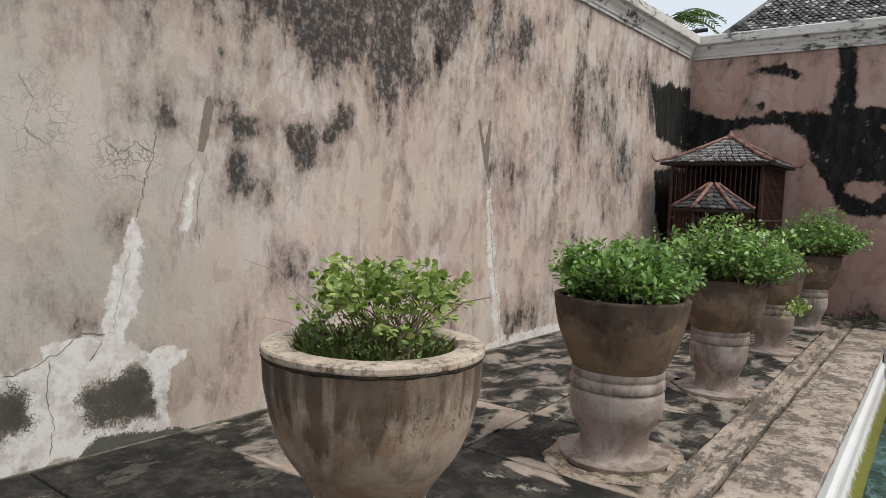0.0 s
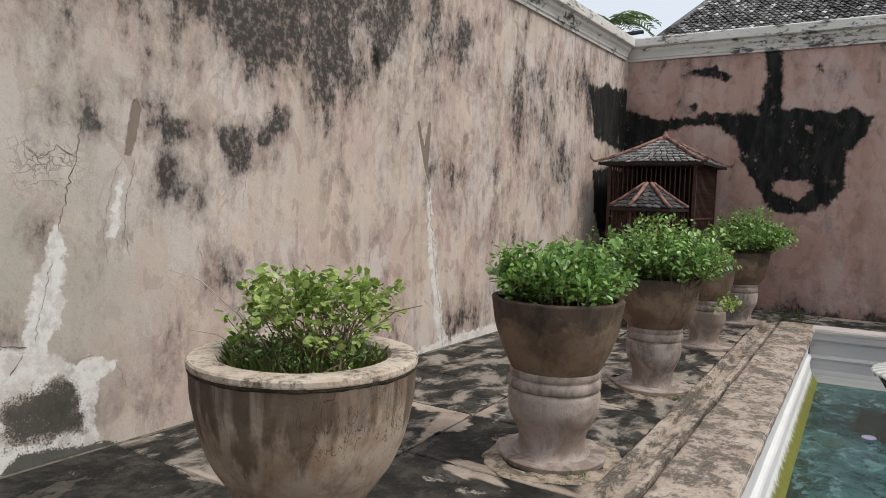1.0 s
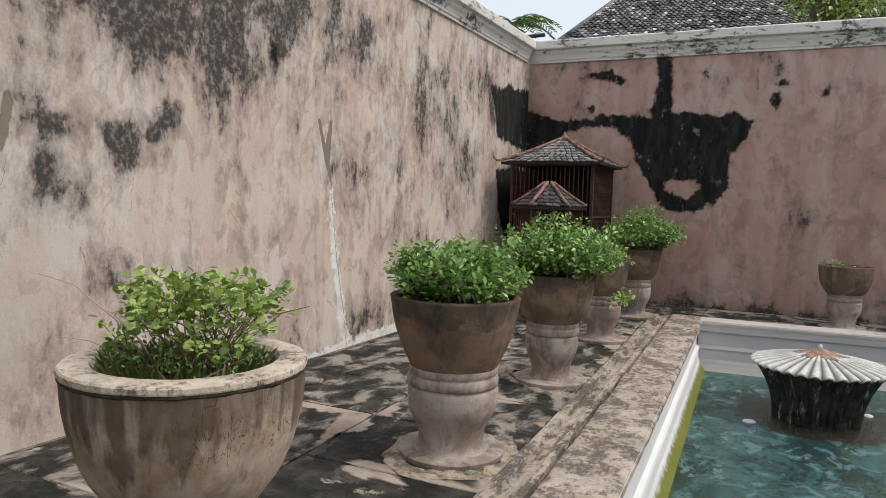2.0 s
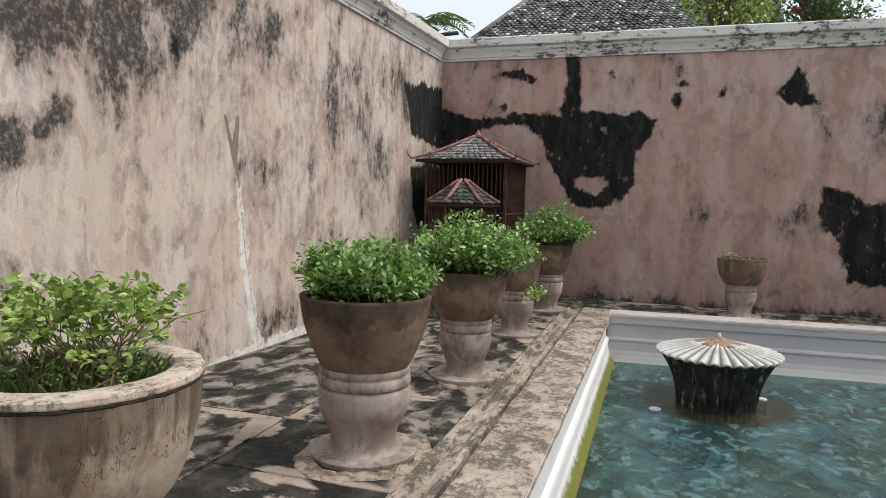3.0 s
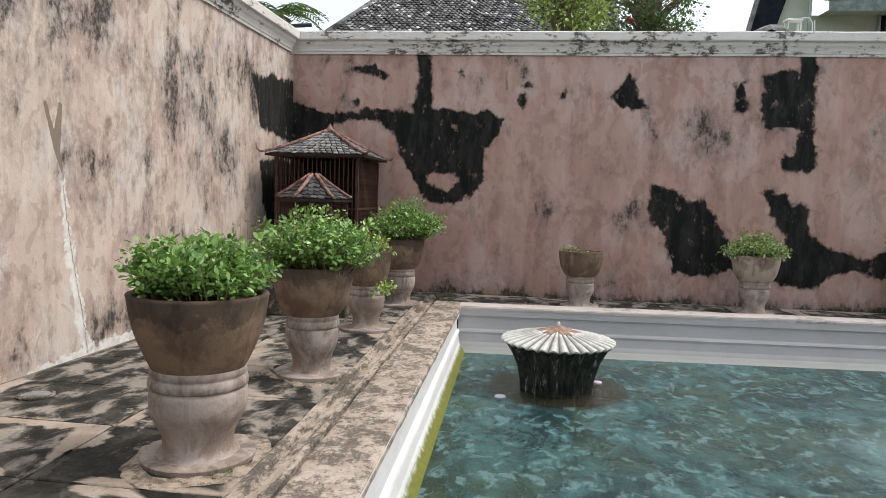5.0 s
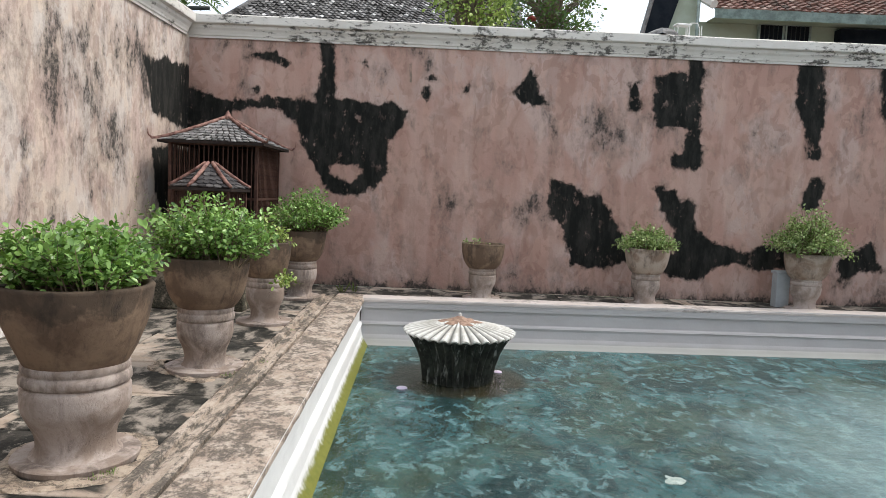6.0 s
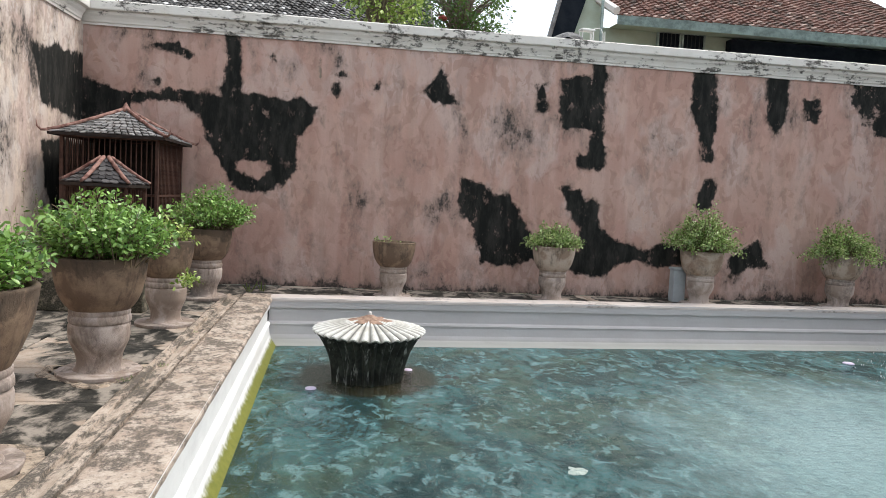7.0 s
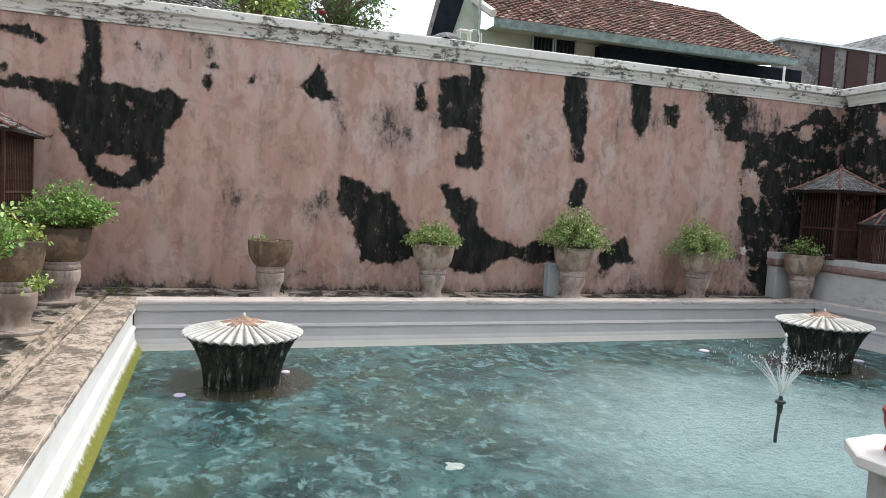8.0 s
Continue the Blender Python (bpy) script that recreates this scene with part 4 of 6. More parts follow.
kerb("kerb_west", (POOL_SW[0], 0.1), (POOL_NW[0], POOL_NW[1] + 0.42), (1, 0), top_rows, KERB_TOP)
ledge_rows = [(-0.46, -0.02), (-0.497, -0.02), (-0.505, 0.046), (-0.55, 0.052), (-0.562, 0.028), (-0.60, 0.018), (-0.672, 0.012), (-0.680, 0.044), (-0.742, 0.050), (-0.762, 0.040), (-0.785, -0.06)]
kerb("ledge_west", (POOL_SW[0], 0.1), (POOL_NW[0], POOL_NW[1] + 0.48), (1, 0), ledge_rows, LEDGE, 5)
n_side = (dn[1], -dn[0])
kerb("kerb_north", (POOL_NW[0], POOL_NW[1]), POOL_NE, n_side, [(0.006, 0.02), (0.006, 0.055), (-0.008, 0.074), (-0.15, 0.078), (-0.28, 0.078), (-0.40, 0.074), (-0.415, 0.05), (-0.415, -0.06)], KERB_PAINT, 2)
kerb("kerb_east", (POOL_NE[0], POOL_NE[1] + 0.4), POOL_SE, (-1, 0), [(0.006, 0.02), (0.006, 0.055), (-0.008, 0.074), (-0.2, 0.078), (-0.40, 0.074), (-0.415, -0.06)], KERB_PAINT, 3)
kerb("kerb_south", POOL_SE, (POOL_SW[0] - 0.4, POOL_SW[1]), (0, 1), [(0.006, 0.02), (0.006, 0.055), (-0.008, 0.074), (-0.2, 0.078), (-0.40, 0.074), (-0.415, -0.06)], KERB_TOP, 4)


# ---- pots ----
def make_pot(m, label, s=1.0, seed=0, bowl_mat=None, flat_rim=False, profile="round", group="planter pots", mortar=0.0, wide=1.0, stem=1.0, rise=1.0):
    """A footed cement planter: bowl, collar, foot, base plate and soil. m stands at its base."""
    pot = base_at("planter_pot", m, label, "planter", group)
    bowl_mat = bowl_mat or POT_BROWN
    out = {"round": [(0.292, 0.615), (0.318, 0.665), (0.352, 0.734), (0.384, 0.811), (0.412, 0.887), (0.436, 1.00), (0.447, 1.085)],
           "flared": [(0.262, 0.622), (0.305, 0.672), (0.348, 0.75), (0.372, 0.83), (0.392, 0.93), (0.404, 1.04), (0.407, 1.085)],
           "broad": [(0.225, 0.465), (0.262, 0.53), (0.316, 0.605), (0.378, 0.69), (0.428, 0.81), (0.458, 0.95), (0.466, 1.04), (0.468, 1.085)]}[profile]
    out = [(r * wide, z) for r, z in out]
    rim_r = out[-1][0]
    if flat_rim:
        prof = rounded(out, 3) + [(rim_r - 0.004, 1.095)]
    else:
        prof = rounded(out, 3) + [(rim_r + 0.004, 1.10), (rim_r - 0.006, 1.112), (rim_r - 0.03, 1.112), (rim_r - 0.05, 1.10), (rim_r - 0.055, 1.03), (rim_r - 0.10, 0.95)]
    part("bowl", lathe([(r * s, z * s) for r, z in prof], 56, 0.010, seed), bowl_mat, pot, smooth=True)
    if flat_rim:
        rim = [(rim_r - 0.02, 1.080), (rim_r + 0.0045, 1.084), (rim_r + 0.006, 1.090), (rim_r + 0.005, 1.106), (rim_r - 0.002, 1.113), (rim_r - 0.05, 1.116), (rim_r - 0.10, 1.113), (rim_r - 0.116, 1.10), (rim_r - 0.125, 1.05), (rim_r - 0.14, 0.95)]
        part("rim", lathe([(r * s, z * s) for r, z in rim], 140, 0.010, seed, lambda a, k: 1 + (0.007 * noise.noise((math.cos(a) * 17, math.sin(a) * 17, 2.2)) - 0.012 * max(0, noise.noise((math.cos(a) * 9, math.sin(a) * 9, 5.2)) - 0.25) if 0 < k < 4 else 0)), POT_RIM, pot, "broad pale cement rim, chipped at its edge")
        # dark ring drawn for the broken gap and the shadow of the rim's overhang
        part("rim_gap_shade", lathe([((rim_r - 0.002) * s, 1.066 * s), ((rim_r + 0.0035) * s, 1.074 * s), ((rim_r + 0.0035) * s, 1.082 * s), ((rim_r - 0.01) * s, 1.088 * s)], 140, 0.010, seed, lambda a, k: 1 + 0.008 * noise.noise((math.cos(a) * 8, math.sin(a) * 8, 7.2))), SOIL, pot, "dark ring below the rim for gap and overhang shade")
    collar = [(0.27, 0.632), (0.302, 0.628), (0.311, 0.615), (0.311, 0.590), (0.303, 0.578), (0.302, 0.572), (0.312, 0.566), (0.319, 0.545), (0.319, 0.512), (0.309, 0.500), (0.298, 0.494)]
    part("collar", lathe([(r * s * stem, z * s * rise) for r, z in collar], 48, 0.006, seed + 5), POT_FOOT, pot, smooth=True)
    foot = rounded([(0.298, 0.498), (0.314, 0.476), (0.316, 0.43), (0.308, 0.34), (0.275, 0.27), (0.240, 0.20), (0.228, 0.13), (0.240, 0.075), (0.275, 0.045), (0.30, 0.032)], 3)
    part("foot", lathe([(r * s * stem, z * s * rise) for r, z in foot], 48, 0.008, seed + 8), POT_FOOT, pot, smooth=True)
    plate = [(0.22, 0.052), (0.33, 0.050), (0.362, 0.047), (0.371, 0.040), (0.368, 0.012), (0.362, -0.004)]
    part("base_plate", lathe([(r * s, z * s) for r, z in plate], 48, 0.014, seed + 11), POT_FOOT, pot)
    if mortar:
        part("mortar_ring", lathe([(0.34, 0.012), (mortar - 0.03, 0.012), (mortar, 0.007), (mortar + 0.01, -0.003)], 48, 0.13, seed + 14), POT_MORTAR, pot, "tan mortar smeared round the base")
    k = (rim_r - (0.12 if flat_rim else 0.04)) * s
    soil = [(k, 1.035 * s), (k * 0.7, 1.05 * s), (k * 0.3, 1.06 * s), (0.001, 1.062 * s)]
    part("soil", lathe(soil, 28, 0.012, seed + 2), SOIL, pot, smooth=True)
    return pot


# ---- plants ----
LEAF_SHAPE = np.array([(0, 0, 0), (0.26, 0.30, 0.05), (0.30, 0.68, 0.06), (0, 1.0, -0.03), (-0.30, 0.68, 0.06), (-0.26, 0.30, 0.05)])


def leaves_mesh(name, places, ways, sizes, rng, width=1.0):
    """Many folded leaves in one mesh; each an island."""
    n = len(places)
    P, D = np.array(places), np.array(ways)
    D /= np.linalg.norm(D, axis=1)[:, None] + 1e-9
    up = rng.normal(size=(n, 3)) * 0.55 + np.array((0, 0, 1.0))
    X = np.cross(D, up)
    X /= np.linalg.norm(X, axis=1)[:, None] + 1e-9
    Z = np.cross(X, D)
    S = np.array(sizes)[:, None, None]
    L = LEAF_SHAPE[None] * np.array((width, 1, 1)) * S
    V = P[:, None] + L[..., 0:1] * X[:, None] + L[..., 1:2] * D[:, None] + L[..., 2:3] * Z[:, None]
    me = bpy.data.meshes.new(name)
    k = np.arange(n) * 6
    quads = np.stack([np.stack([k, k + 1, k + 2, k + 3], 1), np.stack([k, k + 3, k + 4, k + 5], 1)], 1).reshape(-1, 4)
    me.vertices.add(n * 6)
    me.vertices.foreach_set("co", V.reshape(-1).astype(np.float32))
    me.loops.add(len(quads) * 4)
    me.loops.foreach_set("vertex_index", quads.reshape(-1).astype(np.int32))
    me.polygons.add(len(quads))
    me.polygons.foreach_set("loop_start", (np.arange(len(quads)) * 4).astype(np.int32))
    me.update(calc_edges=True)
    return me


def shrub(m, label, seed, radius, height, shoots, per_shoot, leaf, material, root=0.25, droop=0.25, lean=(0, 0), group="shrubs in the planters", flat=0.75, lip=None):
    """A shrub of arching shoots with paired leaves; m stands at the soil."""
    rng = np.random.default_rng(seed)
    plant = base_at("shrub", m, label, "shrub", group)
    stems, P, D, S = [], [], [], []
    for k in range(shoots):
        a = rng.uniform(0, 2 * math.pi)
        q = math.sqrt(rng.uniform(0, 1))
        out = q * radius * rng.uniform(0.8, 1.12)
        h = height * (1 - (flat * q) ** 2.2) * (rng.uniform(0.6, 1.0) if rng.uniform() < 0.80 else rng.uniform(1.0, 1.28)) + 0.02
        r0 = root * q
        p0 = np.array((r0 * math.cos(a + rng.normal(0, 0.4)), r0 * math.sin(a + rng.normal(0, 0.4)), 0.0))
        p2 = np.array((out * math.cos(a) + lean[0] * h, out * math.sin(a) + lean[1] * h, h - droop * q * q * height))
        p1 = p0 * 0.6 + p2 * 0.4 + np.array((0, 0, 0.35 * h + droop * q * 0.35 * height)) + rng.normal(0, 0.02, 3)
        ts = np.linspace(0, 1, 6)
        curve = [(1 - t) ** 2 * p0 + 2 * t * (1 - t) * p1 + t * t * p2 for t in ts]
        stems.append(tube([tuple(c) for c in curve], [0.006 * (1 - 0.75 * t) * (0.6 + radius) for t in ts], 3))
        for i in range(per_shoot):
            t = 0.20 + 0.80 * (i + rng.uniform(0, 1)) / per_shoot
            c = (1 - t) ** 2 * p0 + 2 * t * (1 - t) * p1 + t * t * p2
            tan = 2 * (1 - t) * (p1 - p0) + 2 * t * (p2 - p1)
            tan /= np.linalg.norm(tan) + 1e-9
            side = rng.normal(size=3)
            side -= tan * side.dot(tan)
            side /= np.linalg.norm(side) + 1e-9
            p = c + side * rng.uniform(0.0, 0.05) * (0.5 + radius) + rng.normal(0, 0.008, 3)
            if lip and math.hypot(p[0], p[1]) > lip - 0.06 and p[2] < 0.065:
                p[2] = 0.065 + rng.uniform(0.0, 0.07)       # foliage lies over the rim, not below it
            P.append(p)
            D.append(side + tan * rng.uniform(0.1, 0.8) + np.array((0, 0, rng.uniform(-0.3, 0.35))))
            S.append(leaf * rng.uniform(0.6, 1.25))
    part("branchwork", joined(*stems), TWIG, plant)["kind"] = "stuff"
    part("foliage", leaves_mesh("foliage", P, D, S, rng, 0.88), material, plant)["kind"] = "stuff"
    return plant


def bush(m, label, seed, stems, lengths, leaf, material, group="shrubs in the planters"):
    """A round, forking shrub with leaf clusters at its twig ends; m stands at the soil."""
    rng = np.random.default_rng(seed)
    plant = base_at("shrub", m, label, "shrub", group)
    wood, P, D, S = [], [], [], []

    def grow(p, way, level):
        ln = lengths[level] * rng.uniform(0.65, 1.2)
        way = way / np.linalg.norm(way)
        q = p + way * ln + np.array((0, 0, 0.01))
        mid = (p + q) / 2 + rng.normal(0, 0.012, 3)
        r = (0.0055, 0.0036, 0.0022)[level]
        wood.append(tube([tuple(p), tuple(mid), tuple(q)], [r, r * 0.85, r * 0.65], 4))
        for c, n in ((q, 10 if level == 2 else 1), (mid, 4 if level == 2 else 1)):
            for _ in range(n if level else 0):
                d = rng.normal(size=3) * np.array((1, 1, 0.45)) + way * 0.5
                P.append(c + rng.normal(0, 0.014, 3))
                D.append(d)
                S.append(leaf * rng.uniform(0.5, 1.1))
        if level < 2:
            for _ in range(3):
                grow(q, way + rng.normal(0, 0.55, 3) + np.array((0, 0, 0.12)), level + 1)

    for k in range(stems):
        a = 2 * math.pi * (k + rng.uniform(-0.3, 0.3)) / stems
        tilt = rng.uniform(0.05, 0.9)
        grow(np.array((0.05 * math.cos(a), 0.05 * math.sin(a), -0.01)), np.array((tilt * math.cos(a), tilt * math.sin(a), 1.0)), 0)
    part("branchwork", joined(*wood), TWIG, plant)["kind"] = "stuff"
    part("foliage", leaves_mesh("foliage", P, D, S, rng, 1.15), material, plant)["kind"] = "stuff"
    return plant


def grass_tuft(m, label, seed, radius, n, length, material, name="grass_tuft"):
    rng = np.random.default_rng(seed)
    P, D, S = [], [], []
    for k in range(n):
        a, q = rng.uniform(0, 2 * math.pi), math.sqrt(rng.uniform(0, 1))
        P.append((radius * q * math.cos(a), radius * q * math.sin(a), -0.01))
        D.append((0.5 * math.cos(a) * q + rng.normal(0, 0.25), 0.5 * math.sin(a) * q + rng.normal(0, 0.25), 1.0))
        S.append(length * rng.uniform(0.45, 1.2))
    me = leaves_mesh(name, P, D, S, rng, 0.06)
    ob = part(name, me, material)
    ob.matrix_basis = m
    return tagged(ob, label, "grass", kind="stuff")


# west row
POTS_W = [(2.48, 1.57), (2.52, 3.94), (2.53, 6.22), (2.46, 8.62), (2.45, 10.80)]
x, y = POTS_W[0]
make_pot(pose(x, y, 0, 0, 0, 20), "limewashed cement planter with broad chipped rim and cracked bowl", 1.012, 1, POT_FIRST, True, profile="broad", wide=0.94, stem=0.74, rise=0.76)
bush(pose(x + 0.04, y + 0.03, 1.01), "sparse light green shrub with twiggy stems in cement planter", 11, 14, (0.16, 0.145, 0.13), 0.041, LEAF_LIGHT)
shrub(pose(x, y, 1.05), "low dark green seedlings under the sparse shrub", 13, 0.29, 0.10, 90, 10, 0.022, LEAF, 0.28, 0.0, flat=0.3)
grass_tuft(pose(x - 0.02, y, 1.045), "grass and seedlings at the foot of the sparse shrub", 12, 0.29, 900, 0.12, GRASS)
x, y = POTS_W[1]
make_pot(pose(x, y, 0, 0, 0, 75), "brown sooty cement planter on a pale flared foot", 1.0, 2, POT_BROWN, mortar=0.47)
shrub(pose(x, y, 1.05), "dense bright green leafy shrub in brown planter", 21, 0.48, 0.36, 190, 34, 0.050, LEAF, 0.34, 0.03, lip=0.42, flat=0.55)
x, y = POTS_W[2]
make_pot(pose(x, y, 0, 0, 0, 140), "brown cement planter with fluted collar on pale foot", 0.965, 3, POT_BROWN, profile="flared", mortar=0.44, stem=0.85)
shrub(pose(x + 0.05, y, 1.0), "wide bright green leafy shrub in brown planter", 31, 0.62, 0.52, 210, 34, 0.053, LEAF, 0.34, 0.05, lip=0.38, flat=0.6)
x, y = POTS_W[3]
make_pot(pose(x, y, 0, 0, 0, 200), "sooty brown cement planter with a shoot hanging out", 0.95, 4, POT_BROWN, profile="flared", wide=0.84, stem=0.80)
shrub(pose(x, y, 1.0), "small yellow-green shrub in sooty planter", 41, 0.36, 0.28, 30, 16, 0.06, LEAF_LIGHT, 0.2, 0.2)
shrub(pose(x + 0.28, y - 0.28, 0.56), "yellow-green seedling growing from the planter collar", 42, 0.24, 0.12, 12, 9, 0.06, LEAF_LIGHT, 0.04, 0.5, (0.3, -0.3))
x, y = POTS_W[4]
make_pot(pose(x, y, 0, 0, 0, 260), "grey-brown cement planter with ribbed bowl near the corner", 0.98, 5, POT_BROWN, profile="flared", stem=0.85)
shrub(pose(x + 0.08, y, 1.03), "spreading dark green shrub drooping over its planter", 51, 0.72, 0.60, 190, 32, 0.052, LEAF, 0.3, 0.18, lip=0.38, flat=0.65)

# dry stalks leaning out of the first planter
for k, (a, ln, up) in enumerate(((200, 0.50, 0.38), (190, 0.33, 0.25), (215, 0.34, 0.16), (20, 0.36, 0.30))):
    c, s_ = math.cos(radians(a)), math.sin(radians(a))
    pts = [(0, 0, 0), (c * ln * 0.35, s_ * ln * 0.35, up * 0.55), (c * ln * 0.7, s_ * ln * 0.7, up * 0.9), (c * ln, s_ * ln, up)]
    ob = part("dry_stalk", tube(pts, [0.0038, 0.003, 0.0024, 0.0016], 4), STRAW if k != 3 else TWIG)
    ob.matrix_basis = pose(POTS_W[0][0] + 0.12 * c, POTS_W[0][1] + 0.12 * s_, 1.045)
    tagged(ob, "thin dry stalk leaning out of the cement planter", "stalk", "dry stalks")

# north row: x, y, scale, shrub radius, height, leaves
ROW_N = [(5.40, 11.55, 0.86, 0), (8.24, 11.75, 0.88, 1), (11.06, 11.85, 0.90, 2), (13.95, 12.0, 0.92, 3), (16.58, 11.98, 0.92, 4)]
for x, y, s, k in ROW_N:
    label = ("sooty brown cement planter with almost no plant", "grey cement planter with chipped foot", "grey cement planter beside a small blue-grey post",
             "grey cement planter with trailing shoots", "grey cement planter before the white plinth")[k]
    make_pot(pose(x, y, 0, 0, 0, 50 * k + 10), label, s, 20 + k, POT_BROWN if k == 0 else POT_PALE, profile="flared", group="planter pots by the north wall", wide=1.05, stem=0.86)
    z = 1.05 * s
    if k == 0:
        shrub(pose(x - 0.15, y, z), "few pale sprigs in sooty planter", 60, 0.26, 0.10, 10, 6, 0.045, LEAF_GREY, 0.2, 0.1)
    elif k == 1:
        shrub(pose(x, y, z), "yellow-green shrub with one tall shoot in grey planter", 61, 0.56, 0.40, 120, 26, 0.050, LEAF_GREY, 0.25, 0.2)
        shrub(pose(x + 0.18, y, z), "tall young shoots standing over the yellow-green shrub", 66, 0.12, 0.50, 8, 14, 0.05, LEAF_GREY, 0.05, 0.0)
    elif k == 2:
        shrub(pose(x, y, z), "tall airy grey-green shrub in grey planter", 62, 0.74, 0.80, 190, 30, 0.050, LEAF_GREY, 0.28, 0.35)
    elif k == 3:
        shrub(pose(x, y, z), "grey-green shrub with shoots trailing down the planter", 63, 0.78, 0.58, 180, 28, 0.050, LEAF_GREY, 0.28, 0.6)
    else:
        shrub(pose(x, y, z), "small pale green shrub in grey planter", 64, 0.38, 0.42, 60, 14, 0.055, LEAF_GREY, 0.2, 0.1)

post = base_at("low_post", pose(10.80, 12.22, 0), "small blue-grey painted post by the planter", "post")
part("shaft", bevel_box(-0.12, -0.1, 0, 0.12, 0.1, 0.60, 0.012), BLUE_GREY, post)
part("cap", bevel_box(-0.14, -0.12, 0.60, 0.14, 0.12, 0.65, 0.012), BLUE_GREY, post)


# ---- aviaries ----
def hip_roof(parent, half, eave_z, tip_z, tile_mat, ridge_mat, rows=9, curl=0.16, open_top=0.0, centre=(0, 0), sides=4, turn=0.0, loose=()):
    """A pyramid roof with scale shingles, ridge rolls, curled corners; half is the distance from the middle to an eave."""
    cx, cy = centre
    k_side = math.tan(math.pi / sides)

    def pt(u, t, side):
        # u from -1 to 1 along the eave, t from the eave up to the tip
        w = half * (1 - t * (1 - open_top))
        z = eave_z + (tip_z - eave_z) * (t ** 1.15)
        a = 2 * math.pi * side / sides + turn
        x, y = u * w * k_side, -w
        return Vector((cx + x * math.cos(a) - y * math.sin(a), cy + x * math.sin(a) + y * math.cos(a), z))

    for side in range(sides):
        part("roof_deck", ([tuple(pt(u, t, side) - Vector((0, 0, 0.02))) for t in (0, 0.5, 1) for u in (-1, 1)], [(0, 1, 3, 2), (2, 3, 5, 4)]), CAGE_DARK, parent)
    rr = random.Random(int(half * 1000))
    for side in range(sides):
        tiles = []
        for r in range(rows):
            t0, t1 = r / rows, min((r + 1.35) / rows, 1.0)
            n = max(2, int(round(2 * half * k_side * (1 - t0 * (1 - open_top)) / 0.105)))
            for c in range(n):
                u0 = -1 + 2 * (c + (0.5 if r % 2 else 0.0)) / n
                u1 = u0 + 2 / n
                if u1 > 1.02:
                    continue
                um = (u0 + u1) / 2
                lift = Vector((0, 0, 0.018 + rr.uniform(-0.005, 0.006)))
                a, b = pt(u0 + 0.01, t0 + 0.35 / rows, side) + lift, pt(u1 - 0.01, t0 + 0.35 / rows, side) + lift
                m0 = pt(um - 0.25 / n, t0, side) + lift * 1.3
                m1 = pt(um + 0.25 / n, t0, side) + lift * 1.3
                e, f = pt(u0 + 0.02, t1, side), pt(u1 - 0.02, t1, side)
                top = [tuple(q) for q in (m0, m1, b, f, e, a)]
                low = [(q[0], q[1], q[2] - 0.014) for q in (a, m0, m1, b)]
                tiles.append((top + low, [(0, 1, 2, 3, 4, 5), (5, 6, 7, 0), (0, 7, 8, 1), (1, 8, 9, 2)]))
        if side in loose:
            for geo in tiles:
                part("shingle", geo, tile_mat, parent)
        else:
            part("shingle_slope", joined(*tiles), tile_mat, parent)["kind"] = "stuff"
    for side in range(sides):
        pts = [pt(1, t, side) + Vector((0, 0, 0.025)) for t in (0.0, 0.15, 0.4, 0.7, 1.0)]
        d = (pts[0] - pts[1]).normalized()
        flat = Vector((d.x, d.y, 0)).normalized()
        part("ridge_roll", tube([tuple(p) for p in pts], [0.024, 0.027, 0.029, 0.029, 0.027], 8), ridge_mat, parent, smooth=True)
        if curl:
            c = [pts[0], pts[0] + flat * curl * 0.5 + Vector((0, 0, -0.01)), pts[0] + flat * curl * 0.85 + Vector((0, 0, curl * 0.25)), pts[0] + flat * curl * 0.9 + Vector((0, 0, curl * 0.75))]
            part("corner_curl", tube([tuple(p) for p in c], [0.024, 0.02, 0.013, 0.004], 6), ridge_mat, parent, smooth=True)
        a, b = pt(-1, 0, side), pt(1, 0, side)
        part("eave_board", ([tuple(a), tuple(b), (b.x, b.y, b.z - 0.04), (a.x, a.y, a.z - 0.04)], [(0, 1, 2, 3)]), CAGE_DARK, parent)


def bars(parent, x0, y0, x1, y1, z0, z1, n, post=0.022, bar=0.007):
    """One barred face between two corner posts, with rails."""
    rod = mesh_of("bar", *box_geo(-bar, -bar, z0, bar, bar, z1))
    for k in range(1, n):
        t = k / n
        part("bar", rod, CAGE_WOOD, parent).location = (x0 + (x1 - x0) * t, y0 + (y1 - y0) * t, 0)
    for z in (z0 + 0.02, z0 + (z1 - z0) * 0.45, z1 - 0.02):
        part("rail", box_geo(min(x0, x1) - 0.016, min(y0, y1) - 0.016, z - 0.018, max(x0, x1) + 0.016, max(y0, y1) + 0.016, z + 0.018), CAGE_WOOD, parent)


